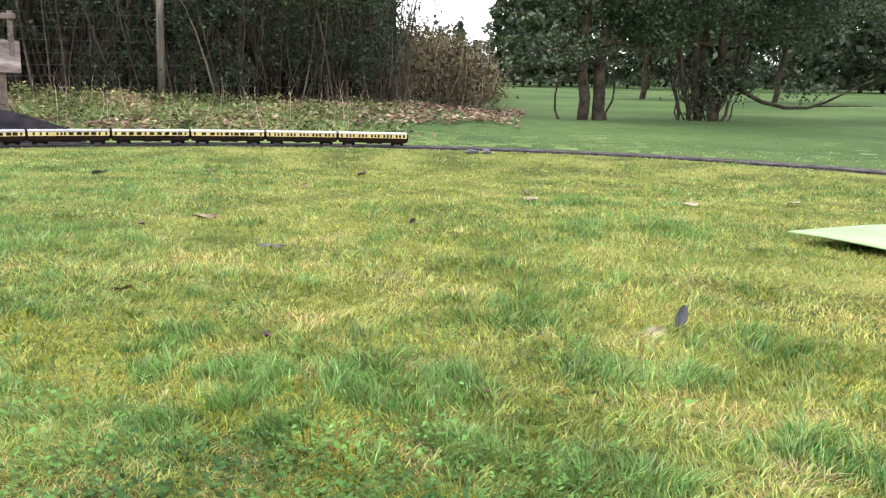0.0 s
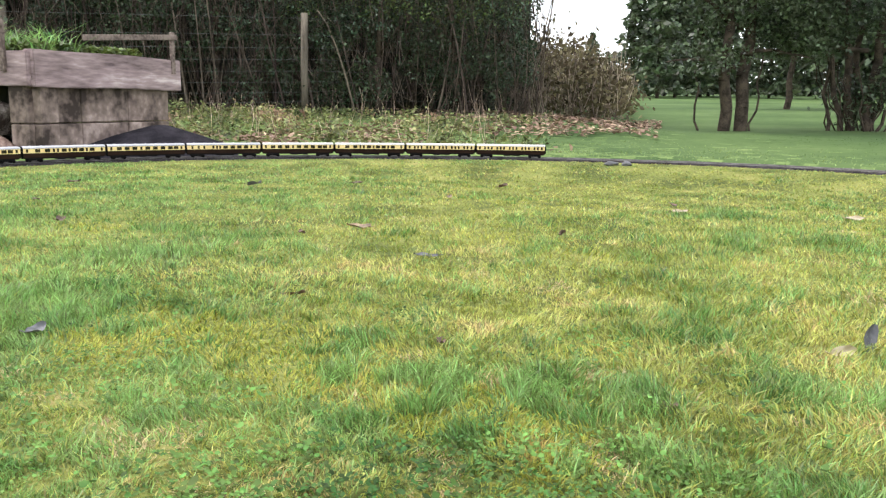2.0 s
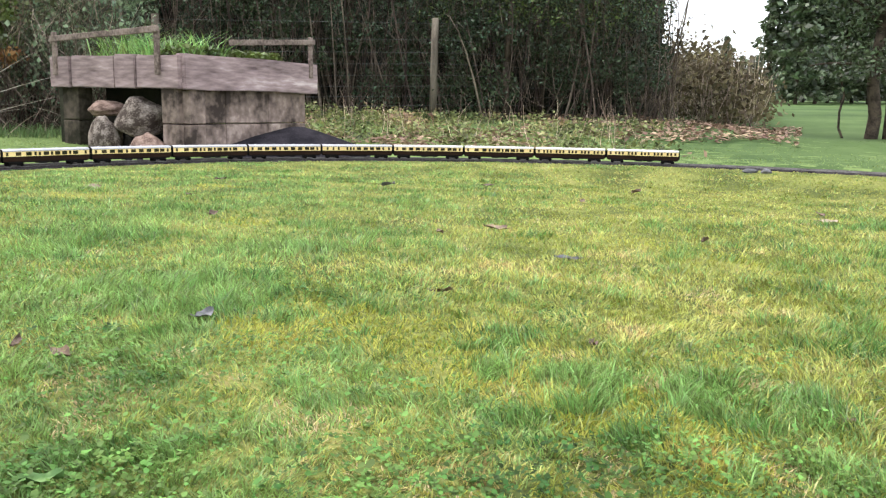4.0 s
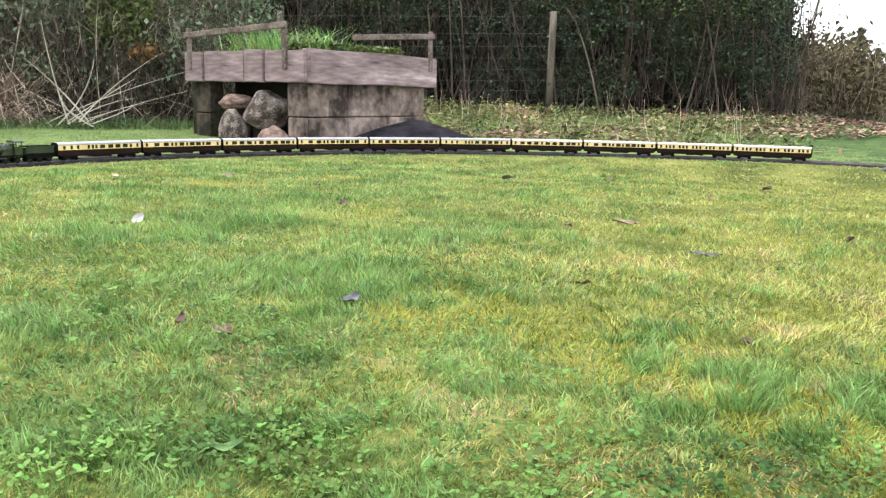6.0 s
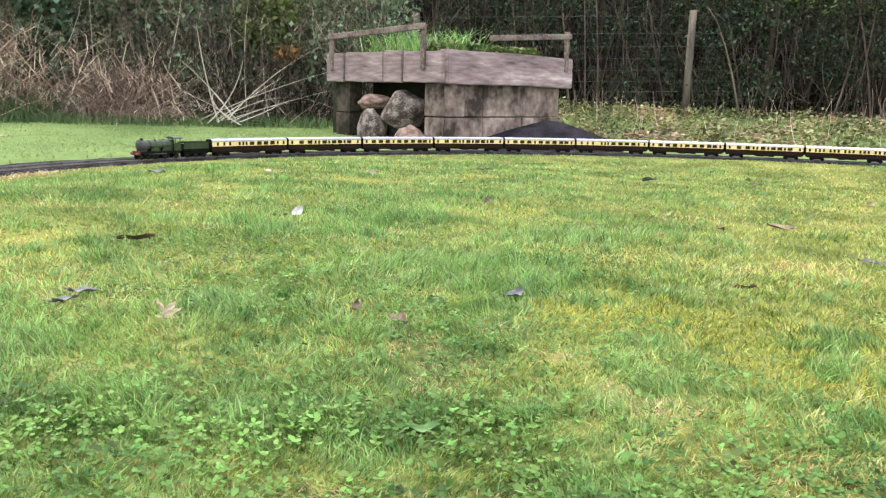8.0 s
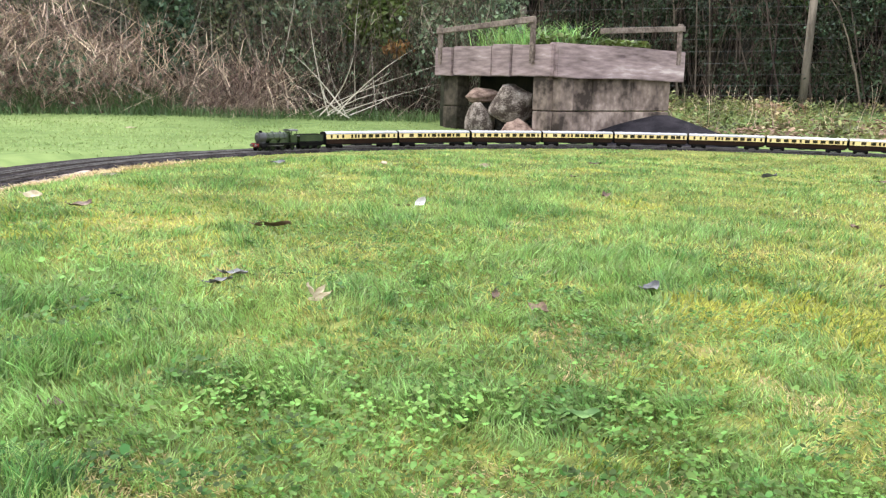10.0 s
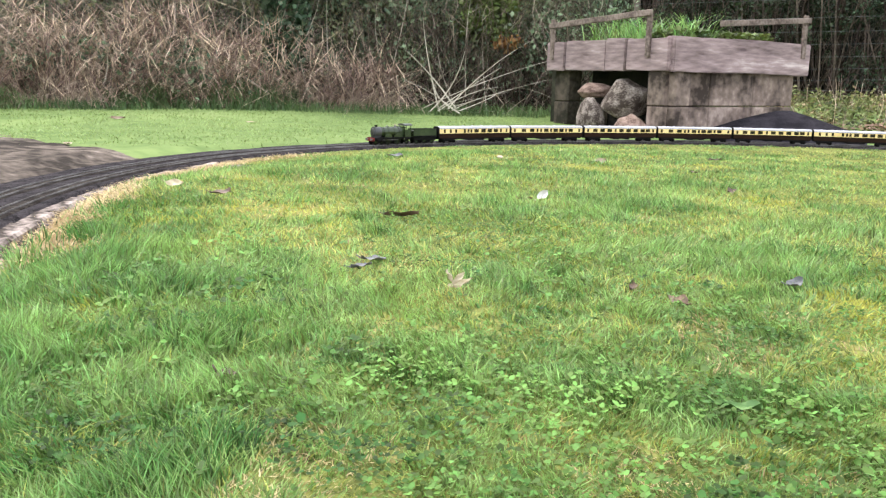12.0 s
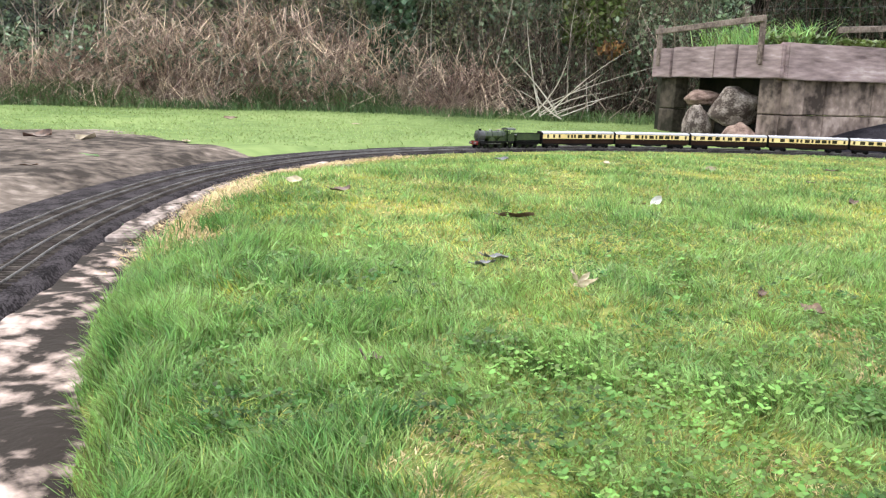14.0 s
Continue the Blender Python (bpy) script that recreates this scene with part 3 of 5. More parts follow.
# dry straw along the kerb
x, y = RNG.uniform(-4.4, -1.9, 160000), RNG.uniform(0.8, 4.0, 160000)
d = from_line(x, y)
ok = (d < -0.2) & (d > -0.55) & (RNG.uniform(0, 1, len(x)) < strawy(x, y, d) * (0.75 + 0.4 * mottle(x, y, 0.07, 131)))
x, y, d = x[ok], y[ok], d[ok]
blades("dry_straw", x, y, np.maximum(height(x, y, d), -0.012), RNG.uniform(0.008, 0.026, len(x)), RNG.uniform(0.003, 0.006, len(x)), STRAW, 2.4, "dry cut straw lying along the concrete edge", "straw", way=6.28 * mottle(x, y, 0.09, 137))

# clover and broad weeds in the lawn
def trefoils(name, x, y, z, size, broad, tilt, label, category):
    """Three leaflets round a stalk's top, each a fan of triangles."""
    turn = RNG.uniform(0, 6.28, len(x))
    vs, fs, base = [], [], 0
    c = np.c_[x, y, z]
    for leaf in range(3):
        q = turn + leaf * 2.094 + RNG.normal(0, 0.25, len(x))
        along = np.c_[np.cos(q), np.sin(q), RNG.uniform(-0.3 * tilt, tilt, len(q))]
        across = np.c_[-np.sin(q), np.cos(q), RNG.uniform(-tilt, tilt, len(q))]
        s = (size * RNG.uniform(0.75, 1.2, len(q)))[:, None]
        pts = [c, c + s * (0.45 * along + broad * across), c + s * (0.9 * along + 0.7 * broad * across), c + s * along * (1.0 if broad < 0.35 else 0.86), c + s * (0.9 * along - 0.7 * broad * across), c + s * (0.45 * along - broad * across)]
        vs.append(np.stack(pts, 1).reshape(-1, 3))
        k = base + np.arange(len(q))[:, None] * 6
        fs += [k + np.array(t) for t in ((0, 1, 2), (0, 2, 4), (0, 4, 5))]
        base += len(q) * 6
    tagged(quick(name, np.concatenate(vs), np.concatenate(fs), CLOVER), label, category, kind="stuff")


n = 62000
r = 0.45 + 3.3 * RNG.uniform(0, 1, n) ** 1.2
b = np.radians(RNG.uniform(-45, 74, n))
x, y = -0.4 - r * np.sin(b), 0.05 + r * np.cos(b)
d = from_line(x, y)
thick = 0.6 * mottle(x, y, 0.34, 43) + 0.6 * mottle(x, y, 0.12, 47) + 0.22 * step(-x, 0.2, 1.2) + 0.2 * step(-r, -1.5, -0.7)
ok = (thick > 0.5 + 0.36 * RNG.uniform(-1, 1, n)) & (d < -lawn_edge(x, y) - 0.1)
x, y, z = x[ok], y[ok], height(x[ok], y[ok], d[ok]) + RNG.uniform(0.004, 0.02, ok.sum())
trefoils("clover", x, y, z, RNG.uniform(0.003, 0.0072, len(x)), 0.42, 0.6, "patches of green clover in the lawn", "clover")
# broad-leaved weeds, in close clumps
spots = [(-1.5, 0.84, 0.13, 260), (-1.62, 1.12, 0.11, 60), (-0.75, 0.86, 0.12, 70), (-0.3, 0.92, 0.14, 70), (-1.1, 0.62, 0.12, 80), (-0.42, 1.15, 0.1, 40), (-1.0, 1.02, 0.12, 60), (-0.98, 1.3, 0.07, 36), (0.1, 0.95, 0.12, 40), (-1.45, 0.7, 0.1, 60), (-0.6, 0.66, 0.1, 50), (-1.25, 1.5, 0.1, 40), (0.35, 1.15, 0.1, 30)]
c = np.concatenate([np.c_[RNG.normal(x, s, n), RNG.normal(y, s * 0.8, n)] for x, y, s, n in spots])
trefoils("broad_weeds", c[:, 0], c[:, 1], height(c[:, 0], c[:, 1]) + RNG.uniform(0.006, 0.024, len(c)), RNG.uniform(0.005, 0.0115, len(c)), 0.36, 0.6, "broad-leaved weeds in close clumps in the lawn", "weeds")


# ---- fallen leaves, each bent its own way ----
def fallen_leaf(name, x, y, length, width, turn, mat, label, curl=0.3, lift=0.012, tilt=0.0):
    bm = bmesh.new()
    rows, cols = 9, 5
    grid = []
    for i in range(rows):
        u = i / (rows - 1)
        half = width / 2 * max(0.06, math.sin(math.pi * min(1, u * 0.96 + 0.03)) ** 0.75)
        row = []
        for j in range(cols):
            v = 2 * j / (cols - 1) - 1
            row.append(bm.verts.new(((u - 0.5) * length, v * half, curl * width * v * (0.25 * v + 0.2 * math.sin(3 * u + 9 * x)) + curl * length * 0.22 * (u - 0.3 - 0.2 * math.sin(7 * y)) ** 2 + 0.0025 * math.sin(9 * u + 4 * v + 5 * x))))
        grid.append(row)
    for i in range(rows - 1):
        for j in range(cols - 1):
            bm.faces.new((grid[i][j], grid[i][j + 1], grid[i + 1][j + 1], grid[i + 1][j]))
    tube(bm, (-length * 0.5, 0, 0.001), (-length * 0.72, 0.004, 0.006), 0.0012, sides=5)
    ob = part(name, bm, mat, smooth=True)
    ob.matrix_world = pose(x, y, float(height([x], [y])[0]) + 0.75 * lift, tilt, -30 if "standing" in label else 0, turn)
    return tagged(ob, label, "leaf", "fallen leaves on the lawn")


LEAVES = [
    (0.69, 1.5, 0.085, 0.04, 55, LEAFGREY, "grey fallen leaf standing on the grass", 0.5, 0.02),
    (0.61, 1.45, 0.055, 0.022, 15, LEAFPALE, "pale curled dead leaf beside a grey one", 0.6, 0.012),
    (-0.06, 2.46, 0.07, 0.028, 170, LEAFGREY, "grey fallen leaf on the lawn", 0.3, 0.014),
    (1.26, 3.98, 0.1, 0.04, 10, LEAFPALE, "pale tan fallen leaf on the lawn", 0.2, 0.02),
    (-0.26, 3.12, 0.09, 0.04, 160, LEAFBROWN, "dark brown fallen leaf on the lawn", 0.6, 0.016),
    (0.63, 5.36, 0.09, 0.05, 40, LEAFBROWN, "dark brown fallen leaf on the lawn", 0.8, 0.02),
    (-0.89, 5.07, 0.08, 0.05, 10, LEAFGREY, "grey fallen leaf on the lawn", 0.7, 0.02),
    (-1.655, 2.27, 0.044, 0.026, 70, LEAFWHITE, "white curled leaf standing on the grass", 1.2, 0.026),
    (-1.7, 2.25, 0.045, 0.022, 20, LEAFBROWN, "small brown leaf beside a white one", 0.5, 0.012),
    (-0.78, 1.5, 0.04, 0.02, 60, LEAFGREY, "small bluish grey leaf on the grass", 0.7, 0.02),
    (-0.9, 1.23, 0.045, 0.02, 150, LEAFBROWN, "reddish brown curled leaf on the grass", 0.9, 0.018),
    (-0.99, 1.27, 0.05, 0.014, 110, LEAFBROWN, "thin dark twig-like leaf on the grass", 0.9, 0.016),
    (-1.228, 1.078, 0.036, 0.011, 150, LEAFPALE, "pale split leaf standing on the clover", 0.9, 0.03),
    (-1.208, 1.072, 0.032, 0.01, 80, LEAFPALE, "pale split leaf standing on the clover", 0.9, 0.034),
    (-1.192, 1.064, 0.036, 0.011, 10, LEAFPALE, "pale split leaf standing on the clover", 0.8, 0.03),
    (-1.73, 1.64, 0.09, 0.024, 15, LEAFBROWN, "long dark brown curled leaf on the grass", 0.6, 0.018),
    (-0.705, 0.815, 0.045, 0.02, 5, LEAFGREEN, "pale green cupped leaf in the clover", 0.7, 0.016),
    (-2.2, 1.48, 0.06, 0.026, 20, LEAFBROWN, "brown curled leaf at the lawn's edge", 0.7, 0.03),
    (-2.55, 1.62, 0.06, 0.025, 20, LEAFPALE, "pale leaf by the dry straw", 0.2, 0.025),
    (-1.43, 1.14, 0.045, 0.025, 30, LEAFGREY, "mauve grey leaf on the clover", 0.4, 0.02),
    (-1.41, 1.08, 0.05, 0.022, 80, LEAFGREY, "mauve grey leaf on the clover", 0.4, 0.02),
    (-1.17, 0.55, 0.025, 0.015, 20, LEAFBROWN, "small purple-brown leaf in the grass", 0.4, 0.02),
    (-1.3, 3.11, 0.05, 0.025, 70, LEAFBROWN, "small dark leaf on the lawn", 0.9, 0.018),
    (-0.45, 2.92, 0.05, 0.025, 120, LEAFBROWN, "small dark leaf on the lawn", 0.6, 0.015),
    (0.47, 3.02, 0.04, 0.03, 60, LEAFBROWN, "small dark leaf on the lawn", 0.9, 0.018),
    (-0.38, 1.85, 0.045, 0.02, 20, LEAFBROWN, "small dark leaf on the lawn", 0.5, 0.012),
    (-0.1, 1.48, 0.03, 0.016, 75, LEAFBROWN, "small dark leaf on the lawn", 0.5, 0.012),
    (0.18, 1.13, 0.028, 0.016, 20, LEAFBROWN, "small dark leaf in the grass", 0.4, 0.012),
    (2.07, 3.84, 0.1, 0.04, 5, LEAFPALE, "pale green fallen leaf on the lawn", 0.2, 0.02),
    (-1.66, 3.84, 0.06, 0.03, 140, LEAFBROWN, "small brown leaf on the lawn", 0.6, 0.016),
    (-2.55, 3.6, 0.1, 0.03, 130, LEAFPALE, "long pale curled leaf on the lawn", 0.5, 0.02),
    (-2.2, 4.05, 0.06, 0.03, 30, LEAFPALE, "small pale leaf on the lawn", 0.2, 0.014),
    (-3.0, 3.35, 0.07, 0.04, 30, LEAFGREY, "grey leaf near the track", 0.3, 0.016),
    (-1.85, 4.9, 0.07, 0.03, 30, LEAFBROWN, "small dark leaf on the lawn", 0.6, 0.016),
    (0.2, 4.5, 0.07, 0.03, 70, LEAFBROWN, "small dark leaf on the lawn", 0.6, 0.016),
    (1.35, 4.3, 0.07, 0.04, 100, LEAFBROWN, "dark leaf on the lawn", 0.7, 0.02),
    (-0.3, 5.4, 0.08, 0.04, 0, LEAFBROWN, "dark leaf on the lawn", 0.5, 0.02),
    (2.7, 3.9, 0.12, 0.06, 20, LEAFPALE, "pale leaf on the lawn", 0.3, 0.02),
    (-4.55, 2.0, 0.16, 0.07, 20, LEAFGREEN, "dull green leaf on the bare earth", 0.3, 0.012),
    (-4.75, 1.95, 0.12, 0.05, 100, LEAFPALE, "dry tan leaf on the bare earth", 0.6, 0.012),
    (-5.4, 2.45, 0.2, 0.07, 10, LEAFPALE, "large dry curled leaf on the bare earth", 0.8, 0.02),
    (-5.7, 2.3, 0.16, 0.08, 60, LEAFBROWN, "dark curled leaf on the bare earth", 0.9, 0.02),
    (-5.2, 3.0, 0.12, 0.05, 140, LEAFPALE, "dry tan leaf on the bare earth", 0.4, 0.012),
    (-4.3, 1.6, 0.08, 0.04, 75, LEAFBROWN, "dark leaf beside the track", 0.4, 0.012),
    (-6.1, 5.4, 0.1, 0.04, 20, LEAFPALE, "pale leaf on the verge", 0.3, 0.014),
    (-6.9, 4.6, 0.12, 0.05, 50, LEAFBROWN, "brown leaf on the verge", 0.6, 0.014),
    (-5.2, 6.4, 0.12, 0.04, 0, LEAFPALE, "pale leaf on the verge", 0.3, 0.014),
    (0.06, 0.78, 0.05, 0.014, 80, LEAFGREEN, "long green leaf standing in the grass", 0.6, 0.03),
]
for x, y, long, wide, turn, mat, label, curl, lift in LEAVES:
    fallen_leaf("fallen_leaf", x, y, long, wide, turn, mat, label, curl, lift, 50 if "standing" in label or (mat is LEAFPALE and long < 0.065) else 18 * math.sin(37 * x))

# pale green sheet lying on the lawn, one corner raised
bm = bmesh.new()
grid = [[bm.verts.new((1.74 + 0.78 * u + 0.1 * v, 2.62 + 0.24 * u - 0.64 * v, 0.034 - 0.02 * u + 0.012 * v + 0.006 * math.sin(4 * v + 3 * u))) for v in np.linspace(0, 1, 14)] for u in np.linspace(0, 1, 14)]
for i in range(13):
    for j in range(13):
        bm.faces.new((grid[i][j], grid[i + 1][j], grid[i + 1][j + 1], grid[i][j + 1]))
sheet = part("ground_sheet", bm, SHEETGREEN, smooth=True)
solid = sheet.modifiers.new("thickness", "SOLIDIFY")
solid.thickness = 0.006
tagged(sheet, "pale green stiff sheet lying on the lawn", "sheet")


# ---- raised bed on block walls behind the line ----
M, RT, LF = Vector((-2.9, 7.17, 0)), Vector((-2.1, 8.9, 0)), Vector((-4.5, 8.05, 0))


def board(name, a, b, z0, z1, thick, mat, label, category, parent=None, bevel=0.008):
    """An upright board from plan point a to b; its thickness lies behind the line."""
    a, b = Vector(a), Vector(b)
    way = (b - a).to_2d()
    turn = math.atan2(way.y, way.x)
    bm = bmesh.new()
    n = 14
    for i in range(n + 1):
        u = i / n * way.length
        for y, z in ((0, z0), (0, z1), (thick, z1), (thick, z0)):
            bm.verts.new((u, y + 0.004 * math.sin(3.1 * u + 40 * z), z + 0.005 * math.sin(4.3 * u + a.x)))
    bm.verts.ensure_lookup_table()
    for i in range(n):
        for k in range(4):
            bm.faces.new([bm.verts[4 * i + k], bm.verts[4 * i + (k + 1) % 4], bm.verts[4 * i + 4 + (k + 1) % 4], bm.verts[4 * i + 4 + k]])
    bm.faces.new([bm.verts[k] for k in range(4)])
    bm.faces.new([bm.verts[4 * n + k] for k in (3, 2, 1, 0)])
    bmesh.ops.recalc_face_normals(bm, faces=bm.faces[:])
    sharp = [e for e in bm.edges if e.calc_face_angle(0) > 1]
    bmesh.ops.bevel(bm, geom=sharp, offset=bevel, segments=2, affect="EDGES")
    ob = part(name, bm, mat, parent)
    ob.matrix_world = pose(a.x, a.y, 0, 0, 0, math.degrees(turn))
    return tagged(ob, label, category) if category else ob


back = Vector((-0.62, 0.78, 0))
left_beam = thing("timber_edging", pose(0, 0, 0), "weathered purple-grey timber edging of the raised bed", "timber edging")
cuts = (0.0, 0.17, 0.52, 0.68, 0.985)
for k in range(4):
    nudge = Vector((-0.51, -0.86, 0)) * (0.012, 0.0, 0.01, 0.004)[k]
    board("board", LF + (M - LF) * cuts[k] + nudge, LF + (M - LF) * (cuts[k + 1] - 0.006) + nudge, 0.565 + 0.004 * (k % 2), 0.848 + 0.006 * (k % 3), 0.11, TIMBER, "", "", left_beam)
right_beam = board("timber_beam", M + Vector((0.015, 0.03, 0)), RT, 0.56, 0.86, 0.11, TIMBER, "weathered pinkish-brown timber beam edging the raised bed", "timber beam")
# bed's slab and soil
bm = bmesh.new()
pts = [LF + Vector((0.1, 0.13, 0)), M + Vector((-0.02, 0.14, 0)), RT + Vector((-0.13, 0.02, 0)), RT + Vector((-1.1, 0.9, 0)), LF + Vector((0.3, 1.3, 0))]
low, top = [bm.verts.new((p.x, p.y, 0.58)) for p in pts], [bm.verts.new((p.x, p.y, 0.83)) for p in pts]
bm.faces.new(low[::-1]), bm.faces.new(top)
for k in range(5):
    bm.faces.new((low[k], low[(k + 1) % 5], top[(k + 1) % 5], top[k]))
tagged(part("bed_soil", bm, SOIL), "earth-filled slab of the raised bed", "soil", kind="structure")

wall = thing("block_wall", pose(0, 0, 0), "weathered rendered block wall under the timber beams", "wall")


def blocks(a, b, courses, per, inset, thick=0.2, mat=BLOCK):
    way = (b - a).normalized()
    nor = Vector((-way.y, way.x, 0))
    length = (b - a).length
    for c, (z0, z1) in enumerate(courses):
        for k in range(per):
            bm = bmesh.new()
            u0, u1 = length * k / per + 0.002, length * (k + 1) / per - 0.002
            box(bm, ((u0 + u1) / 2, inset + thick / 2 + 0.004 * ((k + c) % 2), (z0 + z1) / 2), (u1 - u0, thick, z1 - z0 - 0.008), 0.008)
            ob = part("block", bm, mat, wall)
            ob.matrix_world = pose(a.x, a.y, 0, 0, 0, math.degrees(math.atan2(way.y, way.x)))


COURSES = ((-0.08, 0.26), (0.26, 0.575))
blocks(M + Vector((-0.02, 0.05, 0)), M + (RT - M) * 0.93, COURSES, 3, 0.06)
blocks(M + (LF - M) * 0.11, M + Vector((0.0, 0.03, 0)), COURSES, 1, 0.075)
# The left pier takes the block colour with shade painted in.
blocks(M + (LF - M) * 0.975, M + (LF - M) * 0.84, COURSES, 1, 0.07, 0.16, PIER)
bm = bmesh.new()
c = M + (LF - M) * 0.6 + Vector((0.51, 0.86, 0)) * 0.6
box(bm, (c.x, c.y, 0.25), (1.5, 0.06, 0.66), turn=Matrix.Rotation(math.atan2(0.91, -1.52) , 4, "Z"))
part("inner_wall", bm, DARK, wall, "back of the recess painted near-black for shade")
# Side wall coloured dark to paint the shade inside the recess.
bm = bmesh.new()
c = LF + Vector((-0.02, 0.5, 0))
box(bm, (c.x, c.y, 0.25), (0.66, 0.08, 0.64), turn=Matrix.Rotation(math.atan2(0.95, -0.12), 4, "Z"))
part("side_wall", bm, SHADESTONE, wall, "greenish side of the recess with shade painted in")


def rock(name, x, y, z, sx, sy, sz, mat, label, seed, turn=0):
    bm = bmesh.new()
    bmesh.ops.create_icosphere(bm, subdivisions=4, radius=1)
    for v in bm.verts:
        p = v.co.normalized()
        q = p * 1.3 + Vector((seed * 3.1, seed * 1.7, seed))
        v.co = p * (0.86 + 0.26 * noise.noise(q) + 0.08 * noise.noise(q * 3.3))
        for ax in ((0.6, 0.3, 0.74), (-0.7, -0.6, 0.38), (0.1, -0.95, 0.3), (0.8, -0.55, -0.2), (-0.9, 0.1, 0.42), (0.35, -0.6, 0.72)):
            n = Vector(ax)
            over = v.co.dot(n) - 0.7 - 0.05 * math.sin(seed * 5 + ax[0] * 9)
            if over > 0:
                v.co -= n * over * 0.7
    ob = part(name, bm, mat, smooth=True)
    ob.matrix_world = pose(x, y, z, 0, 0, turn) @ Matrix.Diagonal((sx, sy, sz, 1))
    return tagged(ob, label, "rock", "rocks under the raised bed")


rock("rock", -3.43, 7.58, 0.31, 0.26, 0.2, 0.22, ROCK, "large pale rounded boulder in the recess", 1, 20)
rock("rock", -3.73, 7.5, 0.1, 0.19, 0.16, 0.22, ROCK, "pale angular boulder standing in the recess", 2, 60)
rock("rock", -3.8, 7.72, 0.38, 0.2, 0.14, 0.085, PINK, "flat reddish stone on the boulders", 3, 10)
rock("rock", -3.28, 7.3, 0.03, 0.25, 0.14, 0.17, PINK, "pinkish boulder against the block wall", 4, -30)
# Deep stone given the recess's painted shade, not a rock colour.
rock("rock", -3.55, 7.75, 0.08, 0.25, 0.2, 0.2, DARK, "stone deep in the recess coloured near-black for shade", 5, -30)


def railing(name, a, b, post_z0, post_z1, rail_a, rail_b, posts, label):
    """A low timber rail on its posts, fixed to the beam's face."""
    a, b = Vector(a), Vector(b)
    way = (b - a).to_2d()
    ob = thing(name, pose(a.x, a.y, 0, 0, 0, math.degrees(math.atan2(way.y, way.x))), label, "railing")
    for u in posts:
        bm = bmesh.new()
        box(bm, (u * way.length, -0.018, (post_z0 + post_z1) / 2), (0.05, 0.032, post_z1 - post_z0), 0.004)
        part("post", bm, RAILWOOD, ob)
    bm = bmesh.new()
    slope = math.atan2(rail_b - rail_a, way.length)
    box(bm, (way.length / 2, -0.04, (rail_a + rail_b) / 2), (way.length / math.cos(slope), 0.028, 0.052), 0.004, Matrix.Rotation(-slope, 4, "Y"))
    part("rail", bm, RAILWOOD, ob)


lf2 = LF + (M - LF) * 0.04
railing("timber_railing", lf2, LF + (M - LF) * 0.87, 0.68, 1.075, 1.01, 1.06, (0.02, 0.97), "low weathered timber rail on two posts")
railing("timber_railing", M + (RT - M) * 0.3 + back * 0.05, M + (RT - M) * 0.95 + back * 0.02, 0.72, 1.12, 0.985, 1.075, (0.97,), "low weathered timber rail with one post")

# growth on the raised bed
n = 620
u, w_ = RNG.uniform(0.25, 1.0, n), RNG.uniform(0.12, 0.8, n)
x, y = LF.x + (M.x - LF.x) * u + 0.25 * w_, LF.y + (M.y - LF.y) * u + 0.8 * w_
blades("iris_leaves", x, y, np.full(n, 0.83), RNG.uniform(0.08, 0.46, n) * (0.6 + 0.5 * np.clip(wobble(x, y, 6, 2), 0, 1)), RNG.uniform(0.008, 0.018, n), TALL, 1.1, "tufts of long green blades on the raised bed", "plants")
u, w_ = RNG.uniform(0.05, 0.75, 1500), RNG.uniform(0.06, 0.5, 1500)
c = np.c_[M.x + (RT.x - M.x) * u - 0.8 * w_, M.y + (RT.y - M.y) * u + 0.35 * w_, 0.84 + RNG.uniform(0, 0.09, 1500)]
leaf_cloud("low_green_plants", c, RNG.uniform(0.02, 0.05, 1500), BRIGHTLEAF, "low bright green plants on the raised bed", "plants", 0.5)

# heap of ballast beside the wall
rings = []
th = np.linspace(0, 2 * np.pi, 60, endpoint=False)
for f, z in ((0.0, 0.25), (0.08, 0.245), (0.25, 0.2), (0.45, 0.145), (0.65, 0.09), (0.85, 0.035), (1.05, -0.03)):
    ca, sa = np.cos(0.45), np.sin(0.45)
    ex, ey = f * 0.85 * np.cos(th) * (1 + 0.06 * np.sin(3 * th)), f * 0.5 * np.sin(th)
    px, py = -2.1 + ex * ca - ey * sa, 7.92 + ex * sa + ey * ca
    rings.append(np.c_[px, py, z + 0.008 * wobble(px, py, 9)])
v = np.concatenate(rings)
i, j = np.meshgrid(np.arange(6), np.arange(60), indexing="ij")
q = np.stack([i * 60 + j, i * 60 + (j + 1) % 60, (i + 1) * 60 + (j + 1) % 60, (i + 1) * 60 + j], -1).reshape(-1, 4)
tagged(quick("gravel_mound", v, q, HEAP, smooth=True), "smooth heap of dark grey ballast beside the wall", "heap")
rock("stone", 1.8, 6.98, -0.005, 0.07, 0.04, 0.025, LEAFGREY, "grey stone beside the track", 8)
rock("stone", 1.92, 6.95, -0.005, 0.05, 0.04, 0.03, LEAFGREY, "grey stone beside the track", 9)


# ---- fence, thicket, brush and trees ----
def at_bearing(b, r):
    b = math.radians(b)
    return -0.37 - r * math.sin(b), 0.07 + r * math.cos(b)


